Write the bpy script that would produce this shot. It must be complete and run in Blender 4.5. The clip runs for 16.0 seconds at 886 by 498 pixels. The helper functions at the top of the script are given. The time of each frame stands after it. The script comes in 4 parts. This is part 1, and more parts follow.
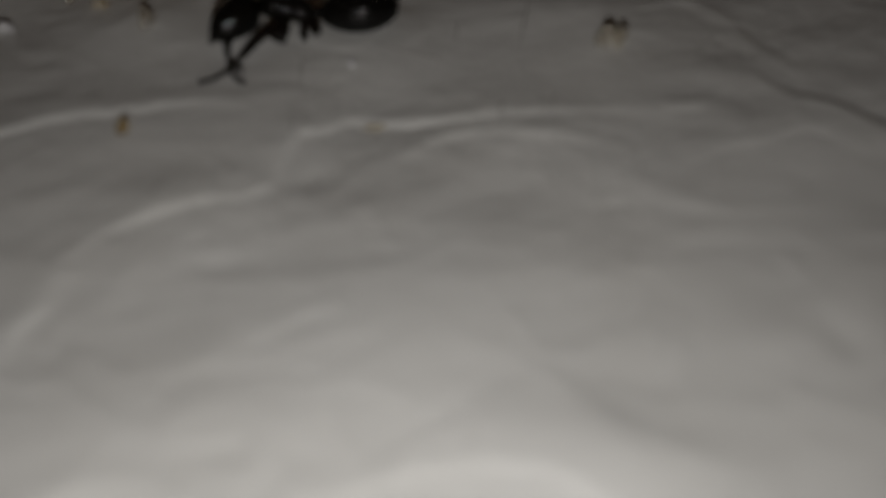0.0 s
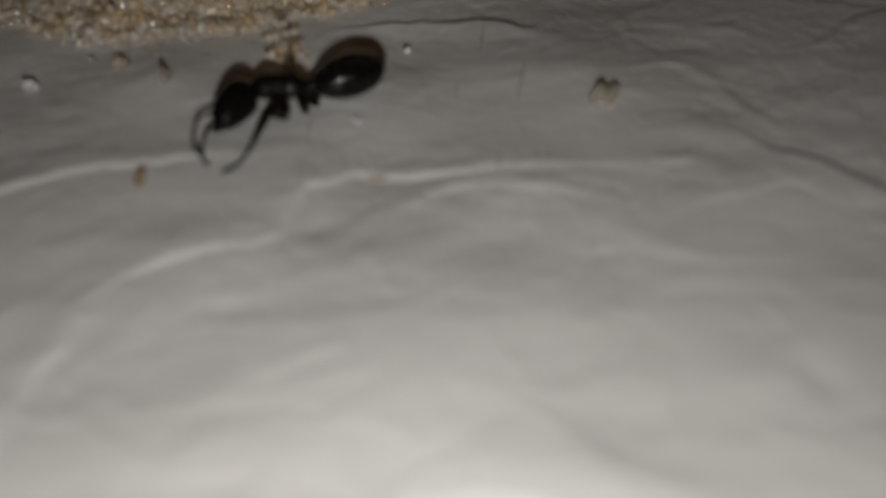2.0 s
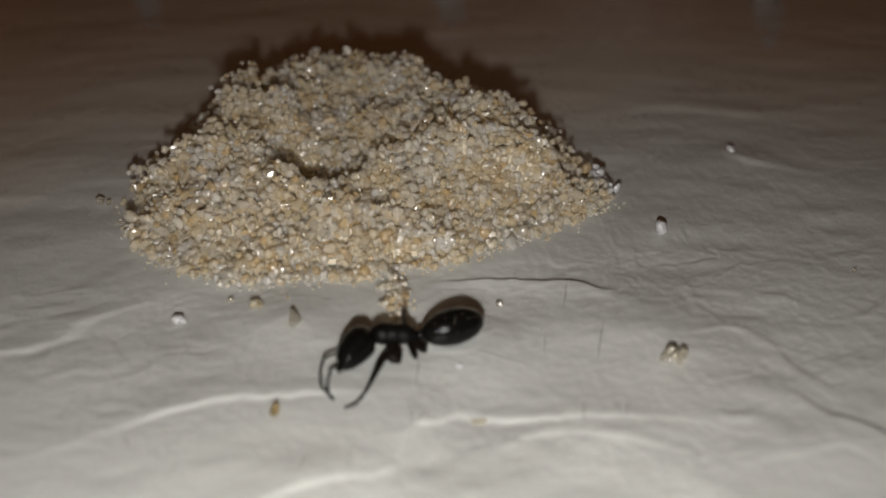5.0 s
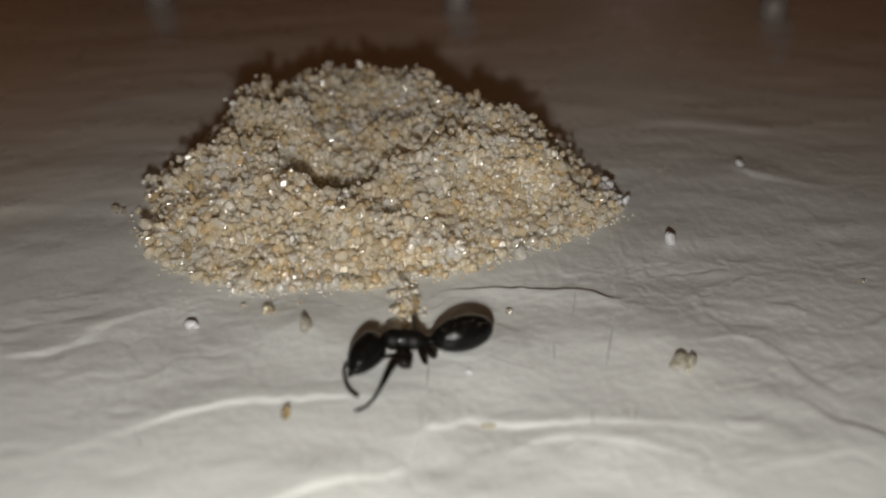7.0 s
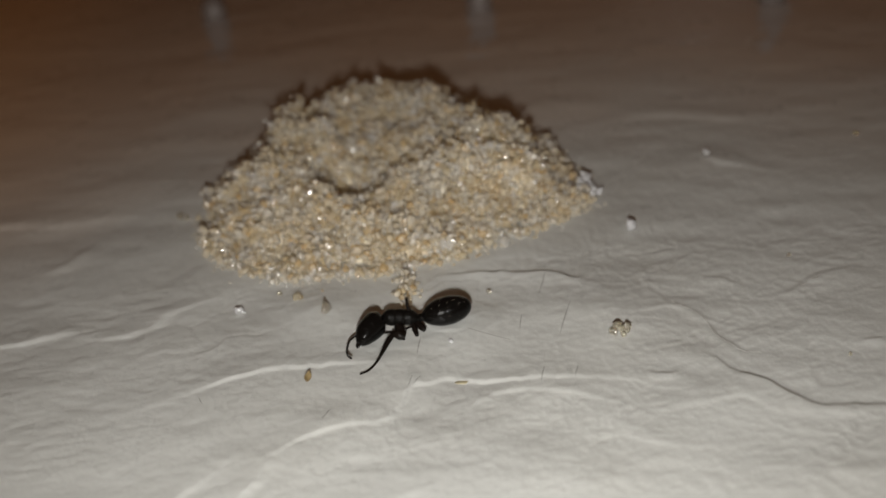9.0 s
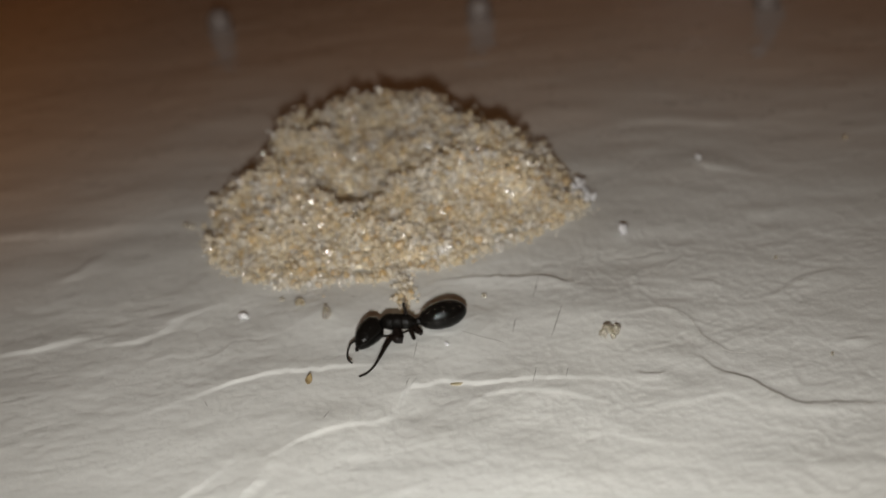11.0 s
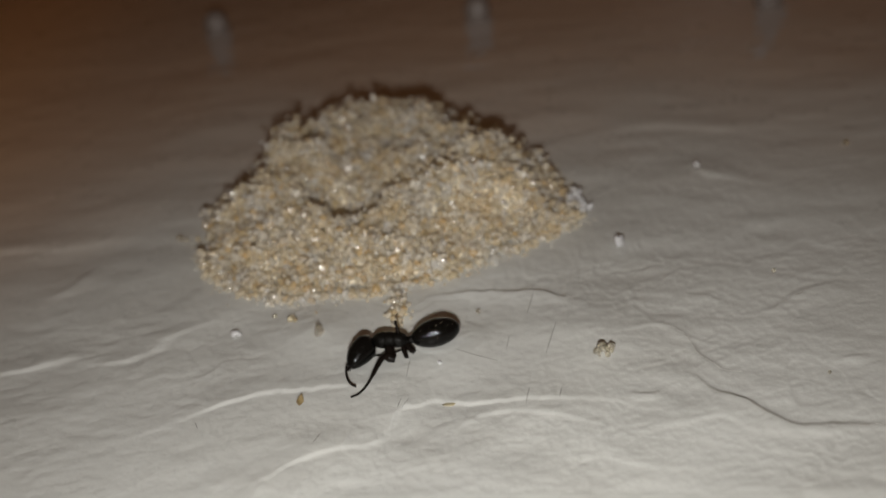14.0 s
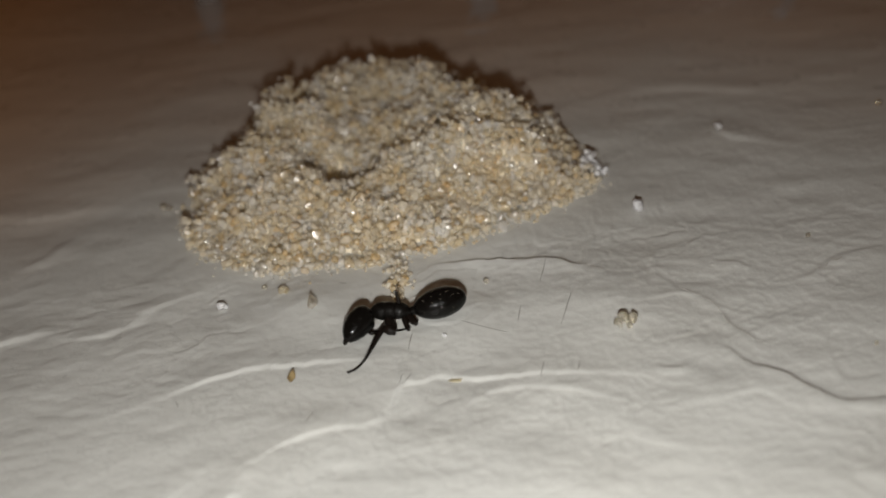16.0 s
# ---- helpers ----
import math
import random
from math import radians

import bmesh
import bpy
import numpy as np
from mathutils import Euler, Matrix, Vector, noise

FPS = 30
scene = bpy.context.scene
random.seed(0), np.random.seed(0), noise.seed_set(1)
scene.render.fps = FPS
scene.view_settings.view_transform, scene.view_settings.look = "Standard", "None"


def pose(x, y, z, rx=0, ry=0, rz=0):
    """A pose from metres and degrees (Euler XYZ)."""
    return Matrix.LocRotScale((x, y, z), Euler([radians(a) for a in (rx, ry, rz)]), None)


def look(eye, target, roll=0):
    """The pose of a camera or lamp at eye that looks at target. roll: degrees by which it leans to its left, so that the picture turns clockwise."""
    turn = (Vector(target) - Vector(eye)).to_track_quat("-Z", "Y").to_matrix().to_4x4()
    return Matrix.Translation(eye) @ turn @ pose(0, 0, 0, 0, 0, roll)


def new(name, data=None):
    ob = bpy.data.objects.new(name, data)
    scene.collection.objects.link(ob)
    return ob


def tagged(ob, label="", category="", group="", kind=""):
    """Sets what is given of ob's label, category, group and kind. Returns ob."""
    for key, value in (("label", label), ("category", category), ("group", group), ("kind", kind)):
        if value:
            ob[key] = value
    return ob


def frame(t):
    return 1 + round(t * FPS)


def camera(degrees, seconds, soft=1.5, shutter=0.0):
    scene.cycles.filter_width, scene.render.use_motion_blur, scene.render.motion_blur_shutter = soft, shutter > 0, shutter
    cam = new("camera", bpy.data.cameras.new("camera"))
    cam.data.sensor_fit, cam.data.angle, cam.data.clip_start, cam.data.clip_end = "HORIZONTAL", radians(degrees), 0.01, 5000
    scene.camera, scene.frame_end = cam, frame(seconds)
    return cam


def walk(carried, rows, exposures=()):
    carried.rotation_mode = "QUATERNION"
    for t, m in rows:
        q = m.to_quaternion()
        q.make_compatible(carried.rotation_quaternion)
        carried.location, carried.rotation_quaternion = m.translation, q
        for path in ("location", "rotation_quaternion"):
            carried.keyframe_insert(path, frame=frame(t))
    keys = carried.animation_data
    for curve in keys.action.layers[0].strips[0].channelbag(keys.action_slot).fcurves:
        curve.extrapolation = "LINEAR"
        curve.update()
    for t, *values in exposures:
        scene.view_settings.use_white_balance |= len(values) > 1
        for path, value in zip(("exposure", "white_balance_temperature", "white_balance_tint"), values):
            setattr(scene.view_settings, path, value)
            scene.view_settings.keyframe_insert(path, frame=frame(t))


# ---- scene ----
import functools

CM = 0.01  # all sizes below are written in centimetres

cam = camera(53.32, 16.0, soft=1.8)
cam.data.dof.use_dof = True
cam.data.dof.focus_distance = 7.0 * CM
cam.data.dof.aperture_fstop = 24.0

# seconds, eye in centimetres, heading, tilt and lean in degrees
PATH = [
    (0, -0.207, 1.895, 2.730, -9.82, -47.76, -1.19),
    (0.5, -0.207, 1.806, 2.772, -9.39, -47.42, -1.38),
    (1, -0.236, 1.565, 2.777, -9.35, -46.28, -1.19),
    (1.5, -0.238, 1.552, 2.791, -9.27, -45.54, -1.15),
    (2, -0.216, 1.725, 2.851, -9.55, -44.20, -1.13),
    (2.5, -0.303, 1.573, 2.865, -9.71, -43.83, -0.71),
    (3, -0.339, 1.355, 2.861, -9.15, -43.51, -0.45),
    (3.5, -0.281, 1.661, 2.983, -10.28, -41.87, -0.51),
    (3.6, -0.315, 1.855, 3.334, -10.56, -41.50, -0.53),
    (4, -0.497, 2.263, 3.084, -10.63, -39.52, -0.24),
    (4.2, -0.752, 2.190, 3.215, -11.43, -38.07, 0.60),
    (4.5, -0.583, 2.039, 3.367, -10.25, -34.54, 0.67),
    (4.7, -0.626, 1.530, 3.488, -9.51, -32.38, 0.99),
    (5, -0.615, 1.349, 3.504, -6.63, -31.01, -0.06),
    (5.2, -0.662, 1.279, 3.590, -5.90, -31.57, 0.00),
    (7.5, -0.633, 1.227, 3.435, -5.97, -29.34, 0.00),
    (8, -0.537, 0.791, 3.872, -5.39, -29.92, -0.47),
    (8.5, -0.112, 0.134, 4.291, -2.75, -31.25, -3.30),
    (9, 0.000, -0.000, 4.386, 0.01, -31.59, -5.37),
    (9.5, 0.036, -0.155, 4.534, 0.34, -31.45, -5.80),
    (9.7, 0.026, -0.171, 4.557, 0.14, -31.52, -5.66),
    (11.8, 0.174, -0.292, 4.499, 1.05, -31.37, -6.55),
    (12, 0.081, -0.347, 4.308, 0.91, -31.39, -6.34),
    (12.5, 0.204, -0.250, 4.442, 1.23, -31.29, -6.55),
    (13, 0.194, 0.005, 4.228, 0.98, -32.00, -6.23),
    (13.5, 0.211, -0.068, 4.436, 1.25, -32.16, -6.62),
    (14, 0.281, -0.010, 4.688, 1.44, -32.09, -7.11),
    (14.5, 0.149, -0.048, 4.415, 1.24, -31.97, -6.74),
    (15, 0.139, -0.067, 4.384, 1.51, -31.97, -6.82),
    (15.5, 0.336, 0.137, 4.468, 1.57, -31.69, -7.16),
    (16, 0.198, 0.433, 4.162, 1.46, -32.73, -7.29),
]


def eye_pose(x, y, z, heading, tilt, lean):
    a, b = radians(heading), radians(tilt)
    way = Vector((-math.sin(a) * math.cos(b), math.cos(a) * math.cos(b), math.sin(b)))
    eye = Vector((x, y, z)) * CM
    return look(eye, eye + way, lean)


EXPOSURES = [(0.0, -2.54, 6500.0, 14.0), (0.6, -2.4, 6500.0, 14.0), (1.5, -2.03, 6500.0, 14.0), (3.0, -1.79, 6500.0, 14.0), (3.5, -1.77, 6500.0, 14.0), (4.0, -1.65, 6500.0, 13.0), (4.5, -1.27, 6500.0, 12.0), (5.0, -0.66, 6500.0, 11.0), (7.5, -0.37, 6500.0, 10.0), (8.0, -0.27, 6500.0, 10.0), (8.5, -0.25, 6500.0, 10.0), (9.0, -0.1, 6500.0, 10.0), (9.5, 0.0, 6500.0, 10.0), (12.5, 0.08, 6500.0, 10.0), (13.5, -0.1, 6500.0, 10.0), (15.0, -0.12, 6500.0, 10.0), (16.0, -0.17, 6500.0, 10.0)]
walk(cam, [(t, eye_pose(*p)) for t, *p in PATH], EXPOSURES)

# ---- light: a dim warm room; the small torch of the hand-held phone is built further down ----
world = bpy.data.worlds.new("room")
world.use_nodes = True
world.node_tree.nodes["Background"].inputs[0].default_value = (1.0, 0.52, 0.25, 1)
world.node_tree.nodes["Background"].inputs[1].default_value = 0.056
scene.world = world


# ---- materials ----
def material(name, colour, rough=0.5, metal=0.0, spec=0.5):
    m = bpy.data.materials.new(name)
    m.use_nodes = True
    b = m.node_tree.nodes["Principled BSDF"]
    b.inputs["Base Color"].default_value = (*colour, 1)
    b.inputs["Roughness"].default_value = rough
    b.inputs["Metallic"].default_value = metal
    b.inputs["Specular IOR Level"].default_value = spec
    return m, m.node_tree, b


def noise_node(tree, scale, detail=4.0, rough=0.55, stretch=None, still=False):
    n = tree.nodes.new("ShaderNodeTexNoise")
    n.inputs["Scale"].default_value = scale
    n.inputs["Detail"].default_value = detail
    n.inputs["Roughness"].default_value = rough
    tc = tree.nodes.new("ShaderNodeTexCoord")
    if still:
        tree.links.new(tree.nodes.new("ShaderNodeNewGeometry").outputs["Position"], n.inputs["Vector"])
    elif stretch:
        mp = tree.nodes.new("ShaderNodeMapping")
        mp.inputs["Scale"].default_value = stretch
        mp.inputs["Rotation"].default_value = (0, 0, radians(8))
        tree.links.new(tc.outputs["Object"], mp.inputs[0])
        tree.links.new(mp.outputs[0], n.inputs["Vector"])
    else:
        tree.links.new(tc.outputs["Object"], n.inputs["Vector"])
    return n


def ramp(tree, source, stops):
    r = tree.nodes.new("ShaderNodeValToRGB")
    e = r.color_ramp.elements
    while len(e) < len(stops):
        e.new(0.5)
    for k, (p, c) in zip(e, stops):
        k.position, k.color = p, (*c, 1)
    tree.links.new(source, r.inputs[0])
    return r


def bump(tree, bsdf, heights, distance, strength=0.5):
    last = None
    for h, d in zip(heights, distance):
        n = tree.nodes.new("ShaderNodeBump")
        n.inputs["Strength"].default_value = strength
        n.inputs["Distance"].default_value = d
        tree.links.new(h, n.inputs["Height"])
        if last:
            tree.links.new(last, n.inputs["Normal"])
        last = n.outputs[0]
    tree.links.new(last, bsdf.inputs["Normal"])


def plaster_material():
    m, t, b = material("white_painted_plaster", (0.6, 0.58, 0.54), 0.42, 0, 0.4)
    stain = noise_node(t, 45, 5, 0.6)
    c = ramp(t, stain.outputs[0], [(0.25, (0.557, 0.552, 0.523)), (0.5, (0.602, 0.603, 0.579)), (0.8, (0.63, 0.633, 0.614))])
    # warm room light on the far side, painted into the base colour
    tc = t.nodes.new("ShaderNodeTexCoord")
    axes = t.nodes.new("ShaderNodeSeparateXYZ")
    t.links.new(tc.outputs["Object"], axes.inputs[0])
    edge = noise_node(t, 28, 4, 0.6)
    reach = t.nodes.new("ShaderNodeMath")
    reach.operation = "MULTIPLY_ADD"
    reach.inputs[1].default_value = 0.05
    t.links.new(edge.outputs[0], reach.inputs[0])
    # the painted tint comes nearer towards the west end
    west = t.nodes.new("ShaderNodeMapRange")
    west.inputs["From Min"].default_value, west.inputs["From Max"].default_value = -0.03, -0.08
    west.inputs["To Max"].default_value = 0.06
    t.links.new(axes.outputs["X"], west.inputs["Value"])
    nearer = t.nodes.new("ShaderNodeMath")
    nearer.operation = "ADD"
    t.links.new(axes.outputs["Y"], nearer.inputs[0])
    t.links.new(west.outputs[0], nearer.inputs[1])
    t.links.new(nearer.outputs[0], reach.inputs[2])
    warm_tint = t.nodes.new("ShaderNodeMapRange")
    warm_tint.interpolation_type = "SMOOTHSTEP"
    warm_tint.inputs["From Min"].default_value, warm_tint.inputs["From Max"].default_value = 0.098, 0.17
    t.links.new(reach.outputs[0], warm_tint.inputs["Value"])
    # more orange at the west end, again warm light put into the colour
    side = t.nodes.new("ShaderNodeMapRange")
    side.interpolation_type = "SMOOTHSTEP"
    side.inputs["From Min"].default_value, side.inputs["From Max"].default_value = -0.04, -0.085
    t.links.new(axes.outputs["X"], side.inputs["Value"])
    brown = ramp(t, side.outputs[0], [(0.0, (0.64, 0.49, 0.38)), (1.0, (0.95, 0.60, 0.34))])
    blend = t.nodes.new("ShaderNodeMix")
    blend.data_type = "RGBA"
    t.links.new(warm_tint.outputs[0], blend.inputs["Factor"])
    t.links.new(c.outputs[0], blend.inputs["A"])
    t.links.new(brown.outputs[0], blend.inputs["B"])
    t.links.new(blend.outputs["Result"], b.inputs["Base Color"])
    gloss = noise_node(t, 160, 3)
    g = ramp(t, gloss.outputs[0], [(0.3, (0.24,) * 3), (0.7, (0.38,) * 3)])
    t.links.new(g.outputs[0], b.inputs["Roughness"])
    grain = noise_node(t, 2600, 3, 0.6)
    brush = noise_node(t, 760, 5, 0.62, (0.85, 1, 1))
    bump(t, b, (brush.outputs[0], grain.outputs[0]), (0.00012, 0.00003), 0.6)
    return m


def quartz(name, random_output, stops, clear=0.12, milk=0.48, rough=0.08, warm=True, straight=0.4, gleam=1.0):
    """Quartz grains: clear, milk and straight are the shares of light that they bend, scatter and let through."""
    m, t, b = material(name, (0.9, 0.86, 0.78), rough, 0, 0.6)
    info = t.nodes.new("ShaderNodeNewGeometry" if random_output == "Random Per Island" else "ShaderNodeObjectInfo")
    colour = ramp(t, info.outputs[random_output], stops).outputs[0]
    if warm:
        # iron stains that run through the sand in patches
        patch = noise_node(t, 320, 5, 0.7, still=True)
        warm_tint = ramp(t, patch.outputs[0], [(0.42, (0.985, 0.98, 0.975)), (0.53, (0.98, 0.945, 0.86)), (0.68, (0.96, 0.865, 0.67))])
        mix = t.nodes.new("ShaderNodeMix")
        mix.data_type, mix.blend_type = "RGBA", "MULTIPLY"
        mix.inputs["Factor"].default_value = 1.0
        t.links.new(colour, mix.inputs["A"])
        t.links.new(warm_tint.outputs[0], mix.inputs["B"])
        colour = mix.outputs["Result"]
    t.links.new(colour, b.inputs["Base Color"])
    b.inputs["IOR"].default_value = 1.54
    # clear and milky, polished and frosted grains lie side by side
    shuffle = t.nodes.new("ShaderNodeMath")
    shuffle.operation = "MULTIPLY"
    shuffle.inputs[1].default_value = 57.0
    share = t.nodes.new("ShaderNodeMath")
    share.operation = "FRACT"
    t.links.new(info.outputs[random_output], shuffle.inputs[0])
    t.links.new(shuffle.outputs[0], share.inputs[0])
    glass = ramp(t, share.outputs[0], [(0.0, (clear,) * 3), (0.5, (clear,) * 3), (0.56, (clear * (0.1 if warm else 1.0),) * 3)])
    t.links.new(glass.outputs[0], b.inputs["Transmission Weight"])
    dull = ramp(t, share.outputs[0], [(0.0, (rough * 0.5,) * 3), (0.6, (rough,) * 3), (1.0, (rough * 2.4,) * 3)])
    t.links.new(dull.outputs[0], b.inputs["Roughness"])
    pit = noise_node(t, 2600, 3, still=True)
    bump(t, b, (pit.outputs[0],), (0.00011,), 0.8)
    # light that comes through the grain from behind
    thin = t.nodes.new("ShaderNodeBsdfTranslucent")
    t.links.new(colour, thin.inputs[0])
    both = t.nodes.new("ShaderNodeMixShader")
    both.inputs[0].default_value = milk
    t.links.new(b.outputs[0], both.inputs[1])
    t.links.new(thin.outputs[0], both.inputs[2])
    # facets that throw the light back from inside
    facet = t.nodes.new("ShaderNodeBsdfAnisotropic")
    facet.inputs["Color"].default_value = (1.0, 1.0, 1.0, 1)
    spread = ramp(t, share.outputs[0], [(0.0, (0.17,) * 3), (0.3, (0.22,) * 3), (0.6, (0.28,) * 3)])
    t.links.new(spread.outputs[0], facet.inputs["Roughness"])
    t.links.new(b.inputs["Normal"].links[0].from_socket, facet.inputs["Normal"])
    mirror = ramp(t, share.outputs[0], [(0.0, (0.32 * gleam,) * 3), (0.22, (0.26 * gleam,) * 3), (0.3, (0.1 * gleam,) * 3), (0.65, (0.06 * gleam,) * 3)])
    shine = t.nodes.new("ShaderNodeMixShader")
    t.links.new(mirror.outputs[0], shine.inputs[0])
    t.links.new(both.outputs[0], shine.inputs[1])
    t.links.new(facet.outputs[0], shine.inputs[2])
    # and what passes straight through its clear body
    body = t.nodes.new("ShaderNodeBsdfTransparent")
    body.inputs[0].default_value = (0.99, 0.985, 0.965, 1)
    last = t.nodes.new("ShaderNodeMixShader")
    last.inputs[0].default_value = straight
    t.links.new(shine.outputs[0], last.inputs[1])
    t.links.new(body.outputs[0], last.inputs[2])
    t.links.new(last.outputs[0], t.nodes["Material Output"].inputs["Surface"])
    return m


def ant_material(name, colour, rough):
    m, t, b = material(name, colour, rough, 0, 0.06)
    b.inputs["Coat Weight"].default_value = 0.25
    b.inputs["Coat Roughness"].default_value = 0.06
    n = noise_node(t, 3000, 4)
    c = ramp(t, n.outputs[0], [(0.3, tuple(v * 0.6 for v in colour)), (0.75, tuple(v * 1.6 for v in colour))])
    t.links.new(c.outputs[0], b.inputs["Base Color"])
    bump(t, b, (n.outputs[0],), (0.00004,), 0.5)
    pits = noise_node(t, 9000, 2)
    rough_coat = t.nodes.new("ShaderNodeBump")
    rough_coat.inputs["Strength"].default_value = 0.3
    rough_coat.inputs["Distance"].default_value = 0.00009
    t.links.new(pits.outputs[0], rough_coat.inputs["Height"])
    t.links.new(rough_coat.outputs[0], b.inputs["Coat Normal"])
    return m


def wood_material():
    m, t, b = material("brown_varnished_wood", (0.16, 0.075, 0.03), 0.3)
    n = noise_node(t, 60, 5, 0.6, (0.15, 1, 1))
    c = ramp(t, n.outputs[0], [(0.3, (0.09, 0.04, 0.016)), (0.7, (0.24, 0.115, 0.045))])
    t.links.new(c.outputs[0], b.inputs["Base Color"])
    bump(t, b, (n.outputs[0],), (0.0003,), 0.3)
    return m


def stain_material(name, dark, light, rough=0.6):
    m, t, b = material(name, dark, rough)
    n = noise_node(t, 1800, 4)
    c = ramp(t, n.outputs[0], [(0.3, dark), (0.7, light)])
    t.links.new(c.outputs[0], b.inputs["Base Color"])
    bump(t, b, (n.outputs[0],), (0.00008,), 0.5)
    return m


def torch_glow(strength):
    m = bpy.data.materials.new("torch_light")
    m.use_nodes = True
    t = m.node_tree
    t.nodes.clear()
    e = t.nodes.new("ShaderNodeEmission")
    e.inputs[0].default_value, e.inputs[1].default_value = (1.0, 0.988, 0.942, 1), strength
    o = t.nodes.new("ShaderNodeOutputMaterial")
    t.links.new(e.outputs[0], o.inputs["Surface"])
    return m


TORCH_POWER = 2250.0
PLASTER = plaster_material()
MIXED = [(0.0, (0.985, 0.955, 0.90)), (0.28, (0.985, 0.95, 0.885)), (0.33, (0.96, 0.895, 0.77)), (0.42, (0.985, 0.95, 0.88)), (0.47, (0.99, 0.985, 0.98)), (0.66, (0.99, 0.985, 0.985)),
         (0.7, (0.965, 0.885, 0.72)), (0.84, (0.955, 0.87, 0.69)), (0.9, (0.97, 0.905, 0.79)), (0.95, (0.92, 0.76, 0.51)), (0.98, (0.91, 0.73, 0.46)), (1.0, (0.985, 0.95, 0.905))]
SAND_JOINED = quartz("quartz_sand", "Random Per Island", MIXED)
SAND_SINGLE = quartz("quartz_grain", "Random", MIXED)
CLEAR = quartz("clear_quartz", "Random", [(0.0, (0.96, 0.91, 0.77)), (1.0, (0.97, 0.93, 0.82))], 0.85, 0.27, 0.03, False, 0.22)
HONEY = quartz("honey_quartz", "Random", [(0.0, (0.95, 0.82, 0.55)), (1.0, (0.96, 0.86, 0.64))], 0.85, 0.12, 0.03, False, 0.3)
MILKY = quartz("milky_quartz", "Random", [(0.0, (0.95, 0.95, 0.97)), (1.0, (0.97, 0.97, 0.98))], 0.15, 0.4, 0.1, False, 0.1, 0.3)
CORE = stain_material("packed_sand", (0.82, 0.72, 0.54), (0.93, 0.88, 0.76), 0.9)
BLACK = ant_material("black_ant_shell", (0.004, 0.0036, 0.0032), 0.2)
MATT = ant_material("dull_black_shell", (0.004, 0.0035, 0.003), 0.42)
LEG = ant_material("dark_brown_leg", (0.007, 0.005, 0.004), 0.32)
WOOD = wood_material()
FLAKE = stain_material("tan_flake", (0.34, 0.29, 0.18), (0.48, 0.42, 0.28))
HUSK = stain_material("brown_husk", (0.11, 0.07, 0.025), (0.32, 0.24, 0.12), 0.35)
SCORE = stain_material("scratch_dirt", (0.08, 0.07, 0.06), (0.22, 0.20, 0.18), 0.9)
CRACK = stain_material("crack_dirt", (0.34, 0.32, 0.29), (0.52, 0.50, 0.46), 0.9)
RIM_BLACK = stain_material("black_plastic", (0.012, 0.012, 0.012), (0.02, 0.02, 0.02), 0.4)
HAIR = stain_material("pale_hair", (0.22, 0.18, 0.13), (0.36, 0.31, 0.24), 0.3)
GLOW = torch_glow(TORCH_POWER)
STREAK = stain_material("painted_reflection", (0.60, 0.57, 0.56), (0.67, 0.64, 0.63), 0.35)
PALE = stain_material("pale_paint", (0.24, 0.205, 0.19), (0.30, 0.26, 0.24), 0.35)


# ---- mesh helpers ----
def mesh_object(name, verts, faces, mat, parent=None, smooth=True):
    me = bpy.data.meshes.new(name)
    me.from_pydata([tuple(v) for v in verts], [], [tuple(f) for f in faces])
    me.polygons.foreach_set("use_smooth", [smooth] * len(me.polygons))
    me.materials.append(mat)
    me.update()
    ob = new(name, me)
    if parent:
        ob.parent = parent
    return ob


def part(name, bm, mat, parent, label="", smooth=True):
    me = bpy.data.meshes.new(name)
    bmesh.ops.recalc_face_normals(bm, faces=bm.faces)
    bm.to_mesh(me)
    bm.free()
    me.polygons.foreach_set("use_smooth", [smooth] * len(me.polygons))
    me.materials.append(mat)
    ob = new(name, me)
    ob.parent = parent
    if label:
        tagged(ob, label)
    return ob


def thing(name, label, category, where=(0, 0, 0), group="", kind=""):
    ob = new(name)
    ob.empty_display_size = 0.002
    ob.location = Vector(where) * CM
    return tagged(ob, label, category, group, kind)


def loft(bm, points, radii, sides=14, flat=1.0, caps=True):
    """A tube along points (centimetres) with one radius a point; flat squeezes it upright."""
    pts = [Vector(p) for p in points]
    rings = []
    for i, p in enumerate(pts):
        d = (pts[min(i + 1, len(pts) - 1)] - pts[max(i - 1, 0)]).normalized()
        side = d.cross(Vector((0, 0, 1)))
        if side.length < 0.05:
            side = Vector((1, 0, 0))
        side.normalize()
        up = side.cross(d).normalized()
        ring = []
        for k in range(sides):
            a = 2 * math.pi * k / sides
            ring.append(bm.verts.new((p + side * (radii[i] * math.cos(a)) + up * (radii[i] * flat * math.sin(a))) * CM))
        rings.append(ring)
    for a, b in zip(rings, rings[1:]):
        for k in range(sides):
            bm.faces.new((a[k], a[(k + 1) % sides], b[(k + 1) % sides], b[k]))
    if caps:
        bm.faces.new(rings[0][::-1])
        bm.faces.new(rings[-1])
    return bm


def smooth_line(points, steps=5):
    """Catmull-Rom through a few points."""
    p = [np.array(q, float) for q in points]
    p = [2 * p[0] - p[1]] + p + [2 * p[-1] - p[-2]]
    out = []
    for i in range(1, len(p) - 2):
        for k in range(steps):
            u = k / steps
            out.append(0.5 * (2 * p[i] + (p[i + 1] - p[i - 1]) * u + (2 * p[i - 1] - 5 * p[i] + 4 * p[i + 1] - p[i + 2]) * u * u
                              + (3 * p[i] - p[i - 1] - 3 * p[i + 1] + p[i + 2]) * u ** 3))
    out.append(p[-2])
    return np.array(out)


